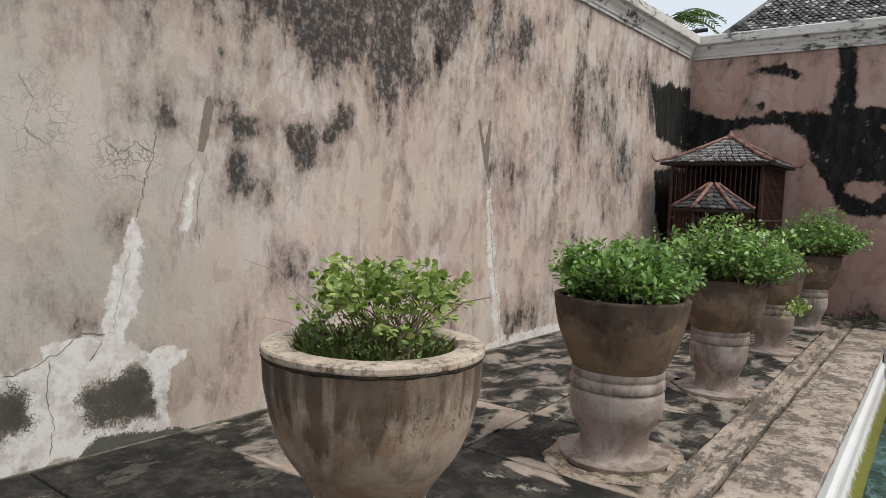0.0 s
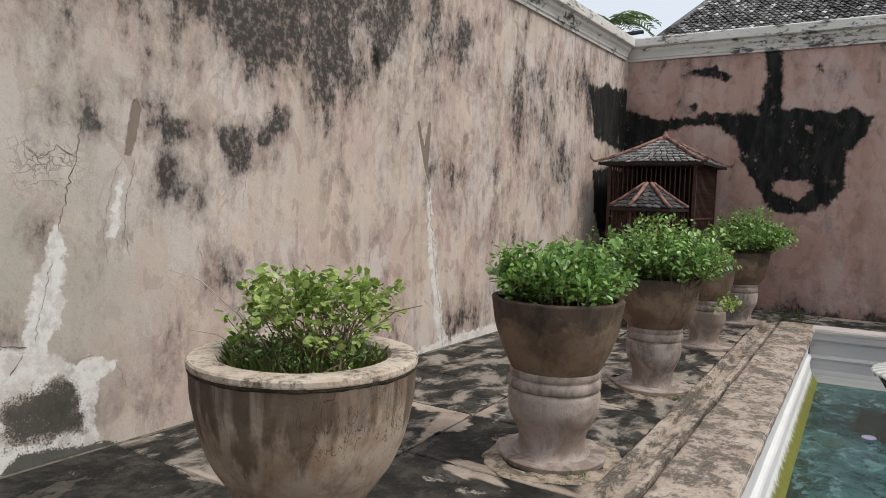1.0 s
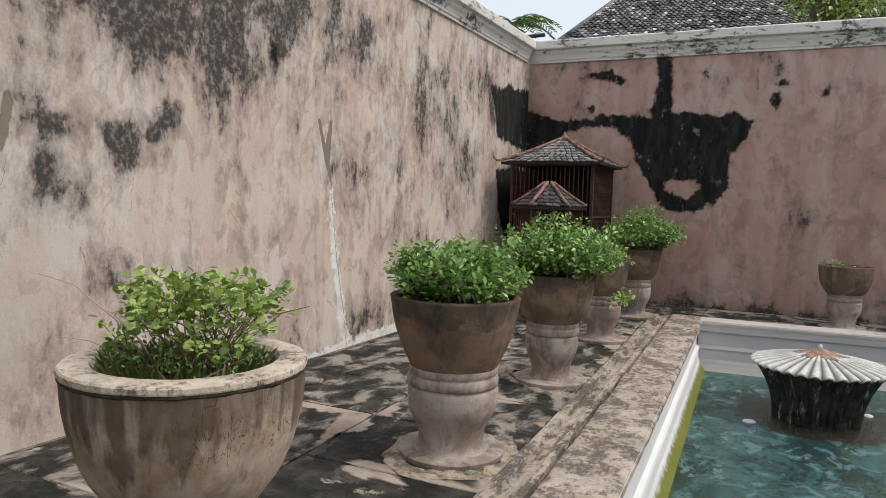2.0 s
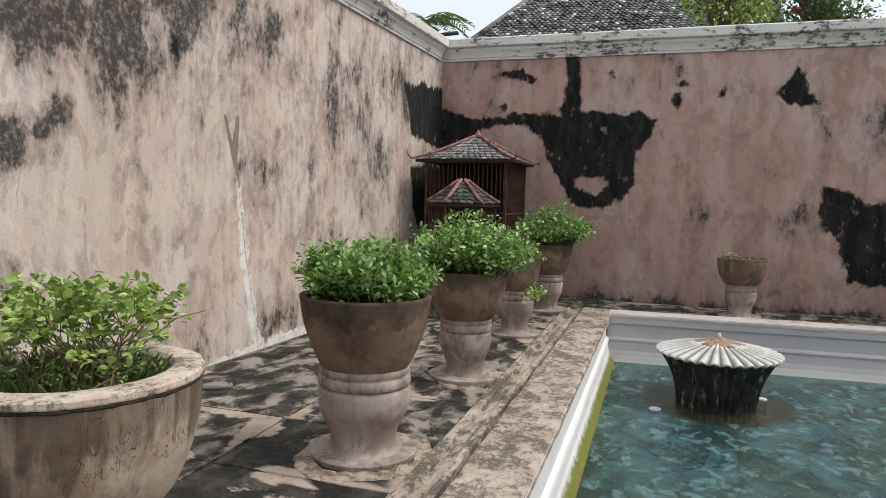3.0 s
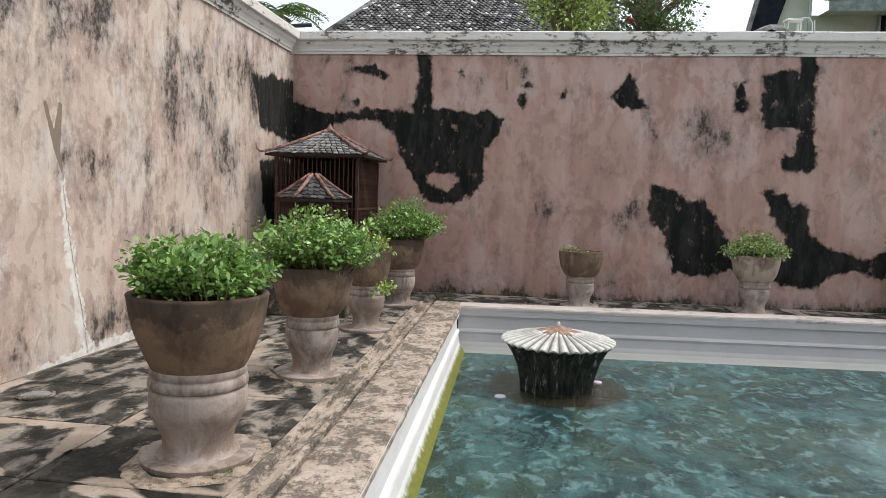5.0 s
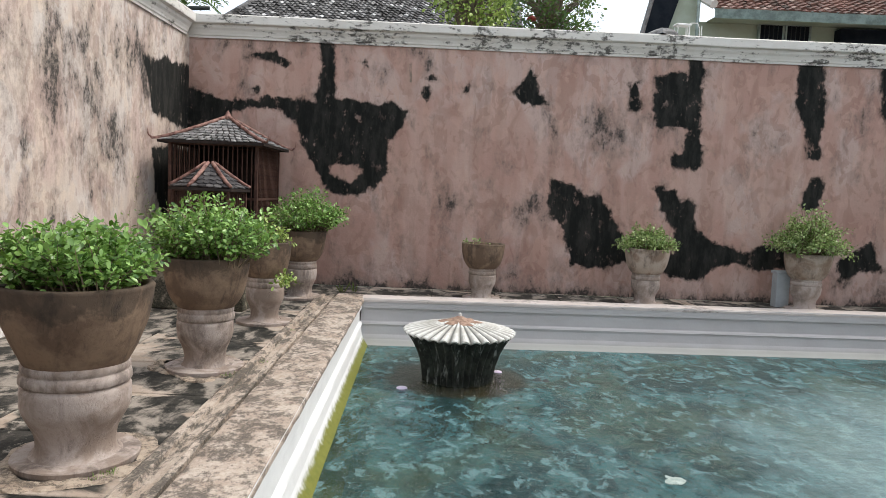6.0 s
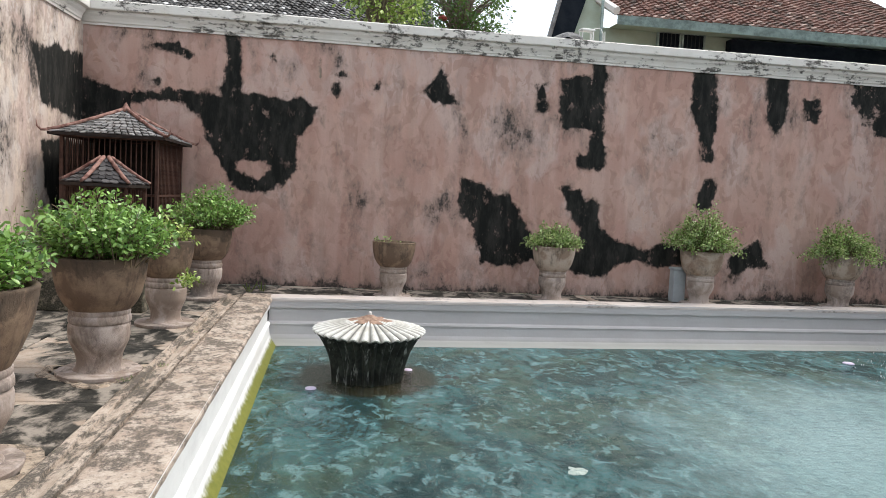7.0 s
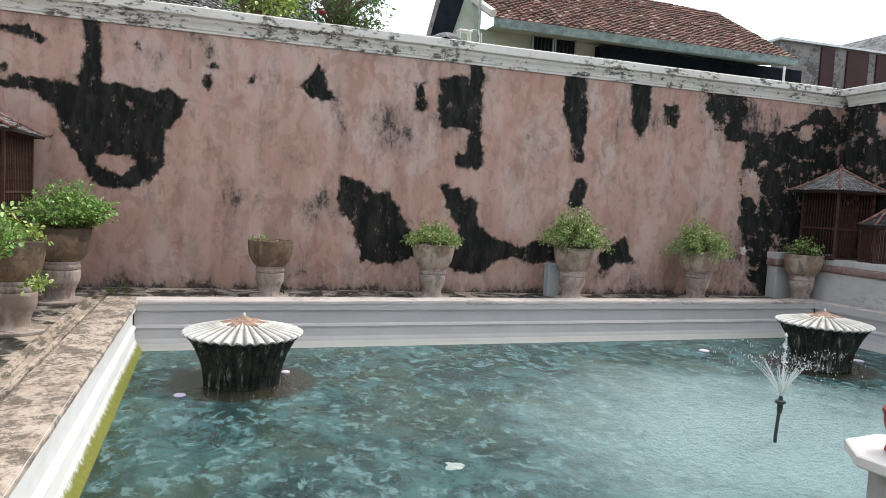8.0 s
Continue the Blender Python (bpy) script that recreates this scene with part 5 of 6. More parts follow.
def aviary(m, label, half, z0, eave, tip, porch, spread=1.22):
    """A barred bird house under a tiled hip roof on a plinth, with a lower porch roof before it."""
    av = base_at("aviary", m, label, "aviary", "aviaries")
    h = half
    for sx in (-1, 1):
        for sy in (-1, 1):
            part("corner_post", bevel_box(sx * h - 0.025, sy * h - 0.025, z0, sx * h + 0.025, sy * h + 0.025, eave, 0.004, 1), CAGE_WOOD, av)
    n = int(h * 2 / 0.075)
    for a, b in (((-h, -h), (h, -h)), ((h, -h), (h, h)), ((h, h), (-h, h)), ((-h, h), (-h, -h))):
        bars(av, *a, *b, z0, eave, n)
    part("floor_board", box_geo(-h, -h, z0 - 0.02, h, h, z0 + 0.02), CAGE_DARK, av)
    # dark panel added behind the bars for the cage's inner shade
    part("back_shade_panel", box_geo(-h, h - 0.05, z0 + 0.02, h, h - 0.035, eave - 0.02), CAGE_DARK, av)
    part("side_panel", box_geo(h - 0.03, -h * 0.2, z0 + 0.02, h - 0.018, h - 0.06, eave - 0.3), CAGE_WOOD, av)
    hip_roof(av, h * spread, eave + 0.02, tip - 0.12, CAGE_TILE, RIDGE, loose=(0, 1))
    fin = lathe([(0.0, tip - 0.17), (0.075, tip - 0.16), (0.06, tip - 0.10), (0.03, tip - 0.04), (0.004, tip)], 10)
    part("finial", fin, RIDGE, av, smooth=True)
    if porch:
        px, py, pw, pe, pt_ = porch
        cs = [(px + pw * 0.88 / 0.866 * math.cos(math.pi * (k / 3) + 0.32), py + pw * 0.88 / 0.866 * math.sin(math.pi * (k / 3) + 0.32)) for k in range(6)]
        for k in range(6):
            (ax, ay), (bx, by) = cs[k], cs[(k + 1) % 6]
            part("porch_post", bevel_box(ax - 0.018, ay - 0.018, z0, ax + 0.018, ay + 0.018, pe, 0.004, 1), CAGE_WOOD, av)
            rod = mesh_of("bar", *box_geo(-0.006, -0.006, z0, 0.006, 0.006, pe))
            for q in range(1, 8):
                part("bar", rod, CAGE_WOOD, av).location = (ax + (bx - ax) * q / 8, ay + (by - ay) * q / 8, 0)
            for z in (z0 + 0.03, pe - 0.05):
                part("rail", tube([(ax, ay, z), (bx, by, z)], 0.014, 4), CAGE_WOOD, av)
        hip_roof(av, pw, pe, pt_, CAGE_TILE_DARK, RIDGE, 6, 0.0, 0.10, (px, py), 6, 0.32)
        part("porch_floor", ([(x_, y_, z_) for z_ in (z0 - 0.02, z0 + 0.012) for x_, y_ in cs], [(6, 7, 8, 9, 10, 11), (5, 4, 3, 2, 1, 0)]), CAGE_DARK, av)
    return av


def plinth(name, x0, y0, x1, y1, top, label, paint=None):
    paint = paint or PLINTH
    pl = base_at(name, pose(0, 0, 0), label, "plinth")
    part("body", bevel_box(x0, y0, 0, x1, y1, top * 0.70, 0.02), paint, pl)
    part("band", bevel_box(x0 - 0.05, y0 - 0.05, top * 0.70, x1 + 0.03, y1 + 0.01, top * 0.86, 0.045, 4), PLINTH_BAND, pl, "red-brown half-round band")
    part("cap", bevel_box(x0 - 0.02, y0 - 0.02, top * 0.86, x1 + 0.02, y1 + 0.01, top, 0.01), paint, pl)
    return pl


plinth("plinth", 0.08, 9.30, 1.98, 12.3, 0.85, "dark cement plinth with red-brown band under the aviary", JOINT)
aviary(pose(1.06, 11.38, 0), "red-brown barred aviary with grey shingled hip roof and lower porch roof", 0.68, 0.85, 2.40, 2.99, (0.175, -1.33, 0.50, 1.70, 2.05))
plinth("plinth", 16.96, 9.2, EAST - 0.06, 12.38, 0.97, "white plinth with red-brown band in the corner")
plinth("plinth", 16.29, 12.43, EAST - 0.06, 12.72, 1.02, "narrow white plinth with red-brown band along the wall")
aviary(pose(17.38, 12.0, 0), "dark barred aviary with grey shingled hip roof in the corner", 0.47, 0.97, 2.40, 3.02, (0.10, -1.15, 0.42, 1.72, 2.02), 1.40)


# ---- fountains ----
def fountain(m, label, r=0.75):
    """A fluted flower-shaped fountain: ribbed cone top, black trumpet body, brown apron under water."""
    ft = base_at("fountain", m, label, "fountain", "fluted fountains")
    n = 34
    # one petal of the ribbed top: a raised rib between two dark grooves, with a turned-down lip
    rows = [(0.10, 0.165), (0.22, 0.140), (0.36, 0.112), (0.52, 0.078), (0.66, 0.046), (0.735, 0.026), (0.752, 0.010), (0.735, -0.010)]
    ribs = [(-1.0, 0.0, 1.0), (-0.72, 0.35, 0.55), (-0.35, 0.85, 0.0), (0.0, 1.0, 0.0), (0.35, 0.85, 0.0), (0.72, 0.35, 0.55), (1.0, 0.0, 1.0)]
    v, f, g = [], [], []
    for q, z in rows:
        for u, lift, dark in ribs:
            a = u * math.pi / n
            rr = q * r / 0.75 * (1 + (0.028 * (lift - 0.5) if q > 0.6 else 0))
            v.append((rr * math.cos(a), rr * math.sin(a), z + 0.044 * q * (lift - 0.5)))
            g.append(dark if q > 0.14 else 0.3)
    m = len(ribs)
    for k in range(len(rows) - 1):
        for i in range(m - 1):
            f.append((k * m + i, k * m + i + 1, (k + 1) * m + i + 1, (k + 1) * m + i))
    me = mesh_of("petal", v, [q[::-1] for q in f])
    at = me.attributes.new("groove", "FLOAT", "POINT")
    at.data.foreach_set("value", np.array(g, np.float32))
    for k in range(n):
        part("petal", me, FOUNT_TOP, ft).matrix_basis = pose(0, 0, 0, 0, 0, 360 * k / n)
    body = [(0.705, 0.002), (0.66, -0.035), (0.605, -0.12), (0.545, -0.24), (0.495, -0.38), (0.460, -0.56), (0.452, -0.76)]
    part("body", lathe([(q * r / 0.75, z) for q, z in rounded(body, 3)], n * 5, 0.006, 3, lambda a, k: 1 + 0.05 * math.cos(n * a)), FOUNT_BODY, ft, "black mouldy fluted body streaked with lime")
    cap = [(0.26, 0.136), (0.21, 0.153), (0.12, 0.172), (0.07, 0.198), (0.03, 0.214), (0.001, 0.218)]
    part("cap", lathe([(q * r / 0.75, z) for q, z in cap], 40, 0.01, 5, lambda a, k: 1 + (0.16 * math.cos(6 * a + 0.4) + 0.12 * math.cos(13 * a) if k < 2 else 0)), FOUNT_CAP, ft, "brown flaking cap", smooth=True)
    part("nozzle", lathe([(0.022, 0.205), (0.02, 0.242), (0.012, 0.255), (0.001, 0.26)], 10), POST_WHITE, ft)
    part("apron", lathe([(0.46, -0.75), (0.62, -0.78), (0.76, -0.84), (0.82, -0.98), (0.84, -1.3)], 40, 0.03, 9), FOUNT_SKIRT, ft, "brown apron under the water", smooth=True)
    return ft


FZ = -0.035
fountain(pose(4.99, 8.72, FZ), "white ribbed flower fountain on black fluted body in the pool", 0.725)
fountain(pose(14.25, 8.98, 0.06, 0, 0, 11), "white ribbed flower fountain on black fluted body far across the pool", 0.73)

jet = base_at("water_jet", pose(10.52, 5.79, -0.07), "thin dark pipe nozzle throwing a spray of water", "fountain jet")
part("pipe", tube([(0, 0, -1.45), (0.01, 0, -0.5), (0.035, 0, -0.16)], 0.019, 8), IRON, jet, smooth=True)
part("nozzle", lathe([(0.022, -0.26), (0.03, -0.22), (0.03, -0.16), (0.055, -0.15), (0.055, -0.125), (0.025, -0.115), (0.018, -0.07), (0.001, -0.07)], 12), IRON, jet).matrix_basis = pose(0.035, 0, 0)
rng = np.random.default_rng(5)
drops = []
octa = [(1, 0, 0), (-1, 0, 0), (0, 1, 0), (0, -1, 0), (0, 0, 1), (0, 0, -1)]
octa_f = [(0, 2, 4), (2, 1, 4), (1, 3, 4), (3, 0, 4), (2, 0, 5), (1, 2, 5), (3, 1, 5), (0, 3, 5)]
for arm in range(14):
    a = 2 * math.pi * arm / 14 + rng.uniform(-0.15, 0.15)
    reach, top = rng.uniform(0.4, 0.95), rng.uniform(0.36, 0.52)
    for k in range(46):
        t = (k + rng.uniform(0, 1)) / 46
        spread = 0.004 + 0.05 * t
        x, y = reach * t * math.cos(a) + rng.normal(0, spread), reach * t * math.sin(a) + rng.normal(0, spread)
        z = -0.07 + top * (1 - (1 - 1.55 * t) ** 2) + rng.normal(0, spread * 0.7)
        s = rng.uniform(0.003, 0.0085)
        drops.append(([(0.035 + x + s * p[0], y + s * p[1], z + s * p[2] * 1.4) for p in octa], octa_f))
    for q in range(2):
        f0 = rng.uniform(0.85, 1.1)
        line = []
        for k in range(7):
            t = 0.36 * k / 6
            line.append((0.035 + reach * f0 * t * math.cos(a + 0.1 * q), reach * f0 * t * math.sin(a + 0.1 * q), -0.07 + top * (1 - (1 - 1.55 * t) ** 2)))
        drops.append(tube(line, [0.005, 0.0045, 0.004, 0.0035, 0.003, 0.002, 0.001], 4))
for k in range(90):
    t = rng.uniform(0, 1)
    s = rng.uniform(0.006, 0.012)
    drops.append(([(0.035 + rng.normal(0, 0.008) + s * p[0], rng.normal(0, 0.008) + s * p[1], -0.07 + 0.68 * t + s * p[2] * 2.0) for p in octa], octa_f))
tagged(part("spray", joined(*drops), DROPS, jet, "white water drops"), kind="stuff")

# lamps and litter in the water
for x, y, r in ((4.30, 8.15, 0.07), (5.55, 9.15, 0.06), (12.9, 10.2, 0.09), (15.4, 9.3, 0.09)):
    lamp = base_at("pool_lamp", pose(x, y, POOL_Z), "small white underwater lamp lens at the water's surface", "pool lamp", "pool lamps")
    part("lens", lathe([(r, -0.02), (r, 0.006), (r * 0.8, 0.014), (0.001, 0.016)], 18), LAMP_GLASS, lamp, smooth=True)
    part("housing", lathe([(r * 0.9, -0.79), (r * 0.9, -0.02), (r * 0.5, -0.01)], 14), IRON, lamp)
flo = lathe([(0.001, 0.003), (0.05, 0.005), (0.085, 0.003), (0.087, -0.004), (0.05, -0.012), (0.001, -0.012)], 26, 0.06, 4)
ob = part("floating_scum", flo, SCUM)
ob.matrix_basis = pose(6.85, 5.62, POOL_Z + 0.002)
tagged(ob, "pale patch of scum floating on the water", "scum")
for x, y in ((6.0, 8.75), (6.10, 8.72)):
    ob = part("fallen_leaf", leaves_mesh("fallen_leaf", [(0, 0, 0), (0.03, 0.02, 0)], [(1, 0.3, 0), (0.2, 1, 0)], [0.12, 0.1], np.random.default_rng(2)), IRON)
    ob.matrix_basis = pose(x, y, POOL_Z + 0.01)
    tagged(ob, "dark leaf floating on the pool", "leaf", "floating leaves")

# octagonal post with red jar on the south-east side
PX, PY, PZ = 8.30, 2.36, 0.585
post = base_at("octagonal_post", pose(PX, PY, -1.45, 0, 0, 10), "octagonal grey post with broad white cap standing in the pool", "post")
octo = lambda r, z: [(r * math.cos(math.pi * (k + 0.5) / 4), r * math.sin(math.pi * (k + 0.5) / 4), z) for k in range(8)]
def octo_prism(rows):
    v, f = [], []
    for r, z in rows:
        v += octo(r, z)
    for k in range(len(rows) - 1):
        f += [(k * 8 + i, k * 8 + (i + 1) % 8, (k + 1) * 8 + (i + 1) % 8, (k + 1) * 8 + i) for i in range(8)]
    return v, f + [tuple(range(7, -1, -1)), tuple(range(len(v) - 8, len(v)))]
H_ = PZ + 1.45
part("shaft", octo_prism([(0.24, 0), (0.24, H_ - 0.075)]), POST_GREY, post)
part("cap", octo_prism([(0.27, H_ - 0.085), (0.355, H_ - 0.062), (0.365, H_ - 0.052), (0.365, H_ - 0.008), (0.355, H_)]), POST_WHITE, post, "broad white octagonal cap")
jar = base_at("red_jar", pose(PX - 0.06, PY + 0.02, PZ), "red glazed fluted jar standing on the white post cap", "jar")
part("body", lathe(rounded([(0.10, 0.0), (0.125, 0.012), (0.118, 0.035), (0.095, 0.05), (0.10, 0.075), (0.12, 0.11), (0.135, 0.15), (0.14, 0.20), (0.15, 0.225), (0.12, 0.23), (0.10, 0.15)], 3), 40, 0.0, 0, lambda a, k: 1 + 0.04 * math.cos(10 * a)), RED_CLAY, jar, smooth=True)


# ---- beyond the walls ----
def tiled_slope(name, a, b, c, d, tile_w, tile_l, material, parent, seed=1, clip=None):
    """A slope of pan tiles over the quad a b (eave) c d (ridge): each tile a small wave with a lip. clip(u, t) drops tiles."""
    A, B, C, D = (np.array(p, float) for p in (a, b, c, d))
    w, l = np.linalg.norm(B - A), np.linalg.norm(D - A)
    nu, nt = max(1, int(w / tile_w)), max(1, int(l / tile_l))
    nrm = np.cross(B - A, D - A)
    nrm /= np.linalg.norm(nrm)
    rng = np.random.default_rng(seed)
    wave = [(0.0, 0.0), (0.25, 0.035), (0.5, 0.045), (0.75, 0.012), (1.02, 0.0)]
    v, f = [], []
    P = lambda u, t: (A * (1 - u) + B * u) * (1 - t) + (D * (1 - u) + C * u) * t
    for r in range(nt):
        for q in range(nu):
            if clip and not clip((q + 0.5) / nu, (r + 0.5) / nt):
                continue
            k = len(v)
            jit = rng.normal(0, 0.006)
            for tt, lift in ((-0.12, -0.01), (-0.12, 0.035), (1.05, 0.0)):
                for s, h in wave:
                    v.append(tuple(P((q + s) / nu, (r + tt) / nt + jit * 0.1) + nrm * (h * tile_w / 0.22 + lift + jit)))
            for row in range(2):
                for s in range(4):
                    i = k + row * 5 + s
                    f.append((i, i + 1, i + 6, i + 5))
    ob = part(name, (v, f), material, parent)
    ob["kind"] = "stuff"
    return ob


house = base_at("old_house", pose(0, 0, 0), "old house with dark grey pantile roof behind the north wall", "house")
EA, EB, RC, RD = (-1.7, 16.6, 5.1), (6.5, 17.4, 5.1), (6.5, 22.6, 8.9), (0.6, 22.0, 8.9)
part("wall", joined(box_geo(-0.9, 17.4, -1.7, 6.2, 26.0, 5.0)), HOUSE_WALL, house)
part("roof_deck", ([EA, EB, RC, RD, (6.5, 28, 5.1), (-1.7, 28, 5.1)], [(0, 1, 2, 3), (3, 2, 4, 5)]), HOUSE_DARK, house)
tiled_slope("roof_tiles", EA, EB, RC, RD, 0.155, 0.16, TILE_GREY, house, 3)
part("hip_roll", tube([EA, RD], 0.09, 8), TILE_GREY, house, smooth=True)
part("verge_roll", tube([EB, RC], 0.09, 8), TILE_GREY, house, smooth=True)
part("gutter_pipe", tube([(-2.3, 16.9, 5.95), (-1.2, 16.9, 6.0)], 0.05, 8), IRON, house, smooth=True)

villa = base_at("green_house", pose(0, 0, 0), "pale green house with mossy red tiled roof and broad eaves", "house")
E0, E1 = (10.3, 15.1, 5.98), (18.1, 14.35, 5.75)
R0, R1 = (10.0, 18.9, 8.4), (17.9, 17.4, 7.55)
part("wall", joined(box_geo(10.05, 15.9, -1.7, 18.2, 21.0, 5.9)), HOUSE_WALL, villa)
part("roof_deck", ([E0, E1, R1, R0], [(0, 1, 2, 3)]), HOUSE_DARK, villa)
tiled_slope("roof_tiles", E0, E1, R1, R0, 0.165, 0.165, TILE_RED, villa, 5)
bm = bmesh.new()
fv = [bm.verts.new(p) for p in ((E0[0], E0[1] - 0.03, E0[2] + 0.03), (E1[0], E1[1] - 0.03, E1[2] + 0.03), (E1[0], E1[1] - 0.03, E1[2] - 0.18), (E0[0], E0[1] - 0.03, E0[2] - 0.2))]
bmesh.ops.extrude_face_region(bm, geom=[bm.faces.new(fv)])
part("fascia_board", bm, FASCIA, villa, "weathered pale green fascia board")
part("soffit", ([(E0[0], E0[1], E0[2] - 0.18), (E1[0], E1[1], E1[2] - 0.17), (18.2, 16.0, 5.9), (10.4, 16.0, 5.9)], [(0, 1, 2, 3)]), HOUSE_WALL, villa)
part("gable_wall", ([(10.1, 15.6, 4.6), (10.1, 15.6, 6.3), (9.75, 15.6, 7.0), (9.3, 15.6, 6.4), (9.2, 15.6, 4.6)], [(0, 1, 2, 3, 4)]), HOUSE_WALL, villa)
part("barge_board", joined(tube([(10.25, 15.0, 6.05), (10.0, 15.6, 6.45), (9.75, 17.0, 7.4), (9.5, 19.0, 8.55)], 0.10, 6)), POST_WHITE, villa, "white curved barge board")
part("gable_soffit", ([(8.85, 15.45, 5.4), (9.15, 15.45, 6.7), (9.8, 15.45, 6.79), (9.43, 15.45, 5.57), (8.85, 15.53, 5.4), (9.15, 15.53, 6.7), (9.8, 15.53, 6.79), (9.43, 15.53, 5.57)], [(0, 1, 2, 3), (7, 6, 5, 4), (0, 4, 5, 1), (3, 2, 6, 7)]), HOUSE_DARK, villa, "gable eave underside with its shade in the colour")
part("gable_barge", tube([(8.85, 15.45, 5.4), (9.15, 15.45, 6.7)], 0.05, 6), CONCRETE, villa)
part("downpipe", tube([(10.02, 15.30, 4.8), (10.02, 15.30, 6.6)], 0.035, 6), FASCIA, villa)
for wx in (11.60, 12.20):
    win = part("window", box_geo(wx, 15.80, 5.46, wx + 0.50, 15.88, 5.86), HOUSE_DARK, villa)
    part("frame", joined(box_geo(wx - 0.04, 15.77, 5.86, wx + 0.54, 15.87, 5.90), box_geo(wx - 0.04, 15.77, 5.36, wx, 15.87, 5.86), box_geo(wx + 0.50, 15.77, 5.36, wx + 0.54, 15.87, 5.86)), FASCIA, win)
    for k in range(1, 5):
        part("window_bar", box_geo(wx + 0.1 * k - 0.007, 15.775, 5.46, wx + 0.1 * k + 0.007, 15.795, 5.86), IRON, win)
# solid near-black block put in for the shade under the long eave
part("veranda_shade", box_geo(13.3, 15.6, 4.6, 19.4, 15.86, 5.8), HOUSE_DARK, villa)
part("lean_to_sheet", ([(14.0, 14.1, 5.0), (17.4, 13.7, 4.95), (17.4, 15.5, 5.2), (14.0, 15.5, 5.25)], [(0, 1, 2, 3)]), ZINC, villa, "zinc lean-to sheet")
part("downpipe", tube([(17.6, 14.2, 4.7), (17.6, 14.2, 5.5)], 0.03, 6), WHITE_METAL, villa)

yard = base_at("far_building", pose(0, 0, 0), "grey concrete building with maroon panels beyond the corner", "building")
part("wall", box_geo(18.9, 15.9, -1.7, 29.0, 16.2, 6.62), CONCRETE, yard)
part("coping", box_geo(18.8, 15.8, 6.62, 29.1, 16.3, 6.68), ZINC, yard)
for k, (a, b) in enumerate(((19.75, 20.2), (20.65, 21.4), (21.7, 22.6), (23.0, 24.0))):
    part("panel", box_geo(a + 0.5, 15.84, 3.5, b + 0.5, 15.90, 6.58), MAROON, yard)
part("gable_roof", ([(24.0, 16.5, 6.3), (27.0, 16.5, 8.6), (27.0, 22, 8.6), (24.0, 22, 6.3)], [(0, 1, 2, 3)]), CONCRETE, yard)
part("gable_wall", ([(24.3, 16.9, 6.3), (29.7, 16.9, 6.3), (27.0, 16.9, 8.4)], [(0, 1, 2)]), CONCRETE, yard)
part("barge_board", tube([(23.95, 16.5, 6.2), (27.0, 16.5, 8.6)], 0.12, 6), TWIG, yard)

# small stands on the wall top
for k, (x, tilt) in enumerate(((8.93, 8), (9.16, -5))):
    st = base_at("wall_stand", pose(x, north(x) + 0.25, 4.79, 0, 0, tilt), "small white metal stand on top of the wall", "stand", "stands on the wall")
    for sx in (-0.12, 0.12):
        for sy in (-0.07, 0.07):
            part("leg", tube([(sx, sy, 0), (sx * 0.9, sy, 0.24)], 0.008, 6), WHITE_METAL, st)
    if k == 0:
        part("top", bevel_box(-0.14, -0.09, 0.235, 0.14, 0.09, 0.27, 0.008, 1), WHITE_METAL, st)
    else:
        part("hoop", tube([(-0.11, 0.07, 0.23), (-0.06, 0.07, 0.32), (0.06, 0.07, 0.32), (0.11, 0.07, 0.23)], 0.008, 6), WHITE_METAL, st)
heap = lathe([(0.30, 0.0), (0.26, 0.06), (0.15, 0.12), (0.05, 0.16), (0.001, 0.17)], 14, 0.12, 6)
ob = part("rubble_heap", heap, CONCRETE)
ob.matrix_basis = pose(8.52, north(8.52) + 0.12, 4.775)
tagged(ob, "heap of grey rubble on top of the wall", "rubble")


# ---- trees ----
def tree(m, label, seed, trunk_h, crown_r, crown_h, clumps, leaf, material, name="tree", squash=1.0):
    """Tapered trunk, limbs and a loose crown of small leaves."""
    rng = np.random.default_rng(seed)
    tr = base_at(name, m, label, "tree")
    geo = [tube([(0, 0, 0), (0.05, 0.02, trunk_h * 0.5), (0, 0.05, trunk_h), (0.02, 0.0, trunk_h + crown_h * 0.7)], [0.16, 0.13, 0.10, 0.03], 8)]
    P, D, S = [], [], []
    for k in range(clumps):
        d = rng.normal(size=3)
        d /= np.linalg.norm(d)
        q = rng.uniform(0.35, 1.0) ** 0.6
        c = np.array((d[0] * crown_r * q, d[1] * crown_r * q * squash, trunk_h + crown_h * (0.5 + 0.5 * d[2] * q)))
        geo.append(tube([(0, 0.03, trunk_h + rng.uniform(0, 0.4) * crown_h), tuple(c * np.array((0.5, 0.5, 1.0)) * np.array((1, 1, 0.97))), tuple(c)], [0.05, 0.03, 0.008], 4))
        cr = rng.uniform(0.18, 0.36) * crown_r
        for i in range(46):
            o = rng.normal(size=3)
            P.append(c + o * cr * 0.55)
            D.append(o + np.array((0, 0, rng.uniform(-0.6, 0.2))))
            S.append(leaf * rng.uniform(0.6, 1.3))
    part("trunk", joined(*geo), BARK, tr)
    part("crown", leaves_mesh("crown", P, D, S, rng), material, tr)["kind"] = "stuff"
    return tr


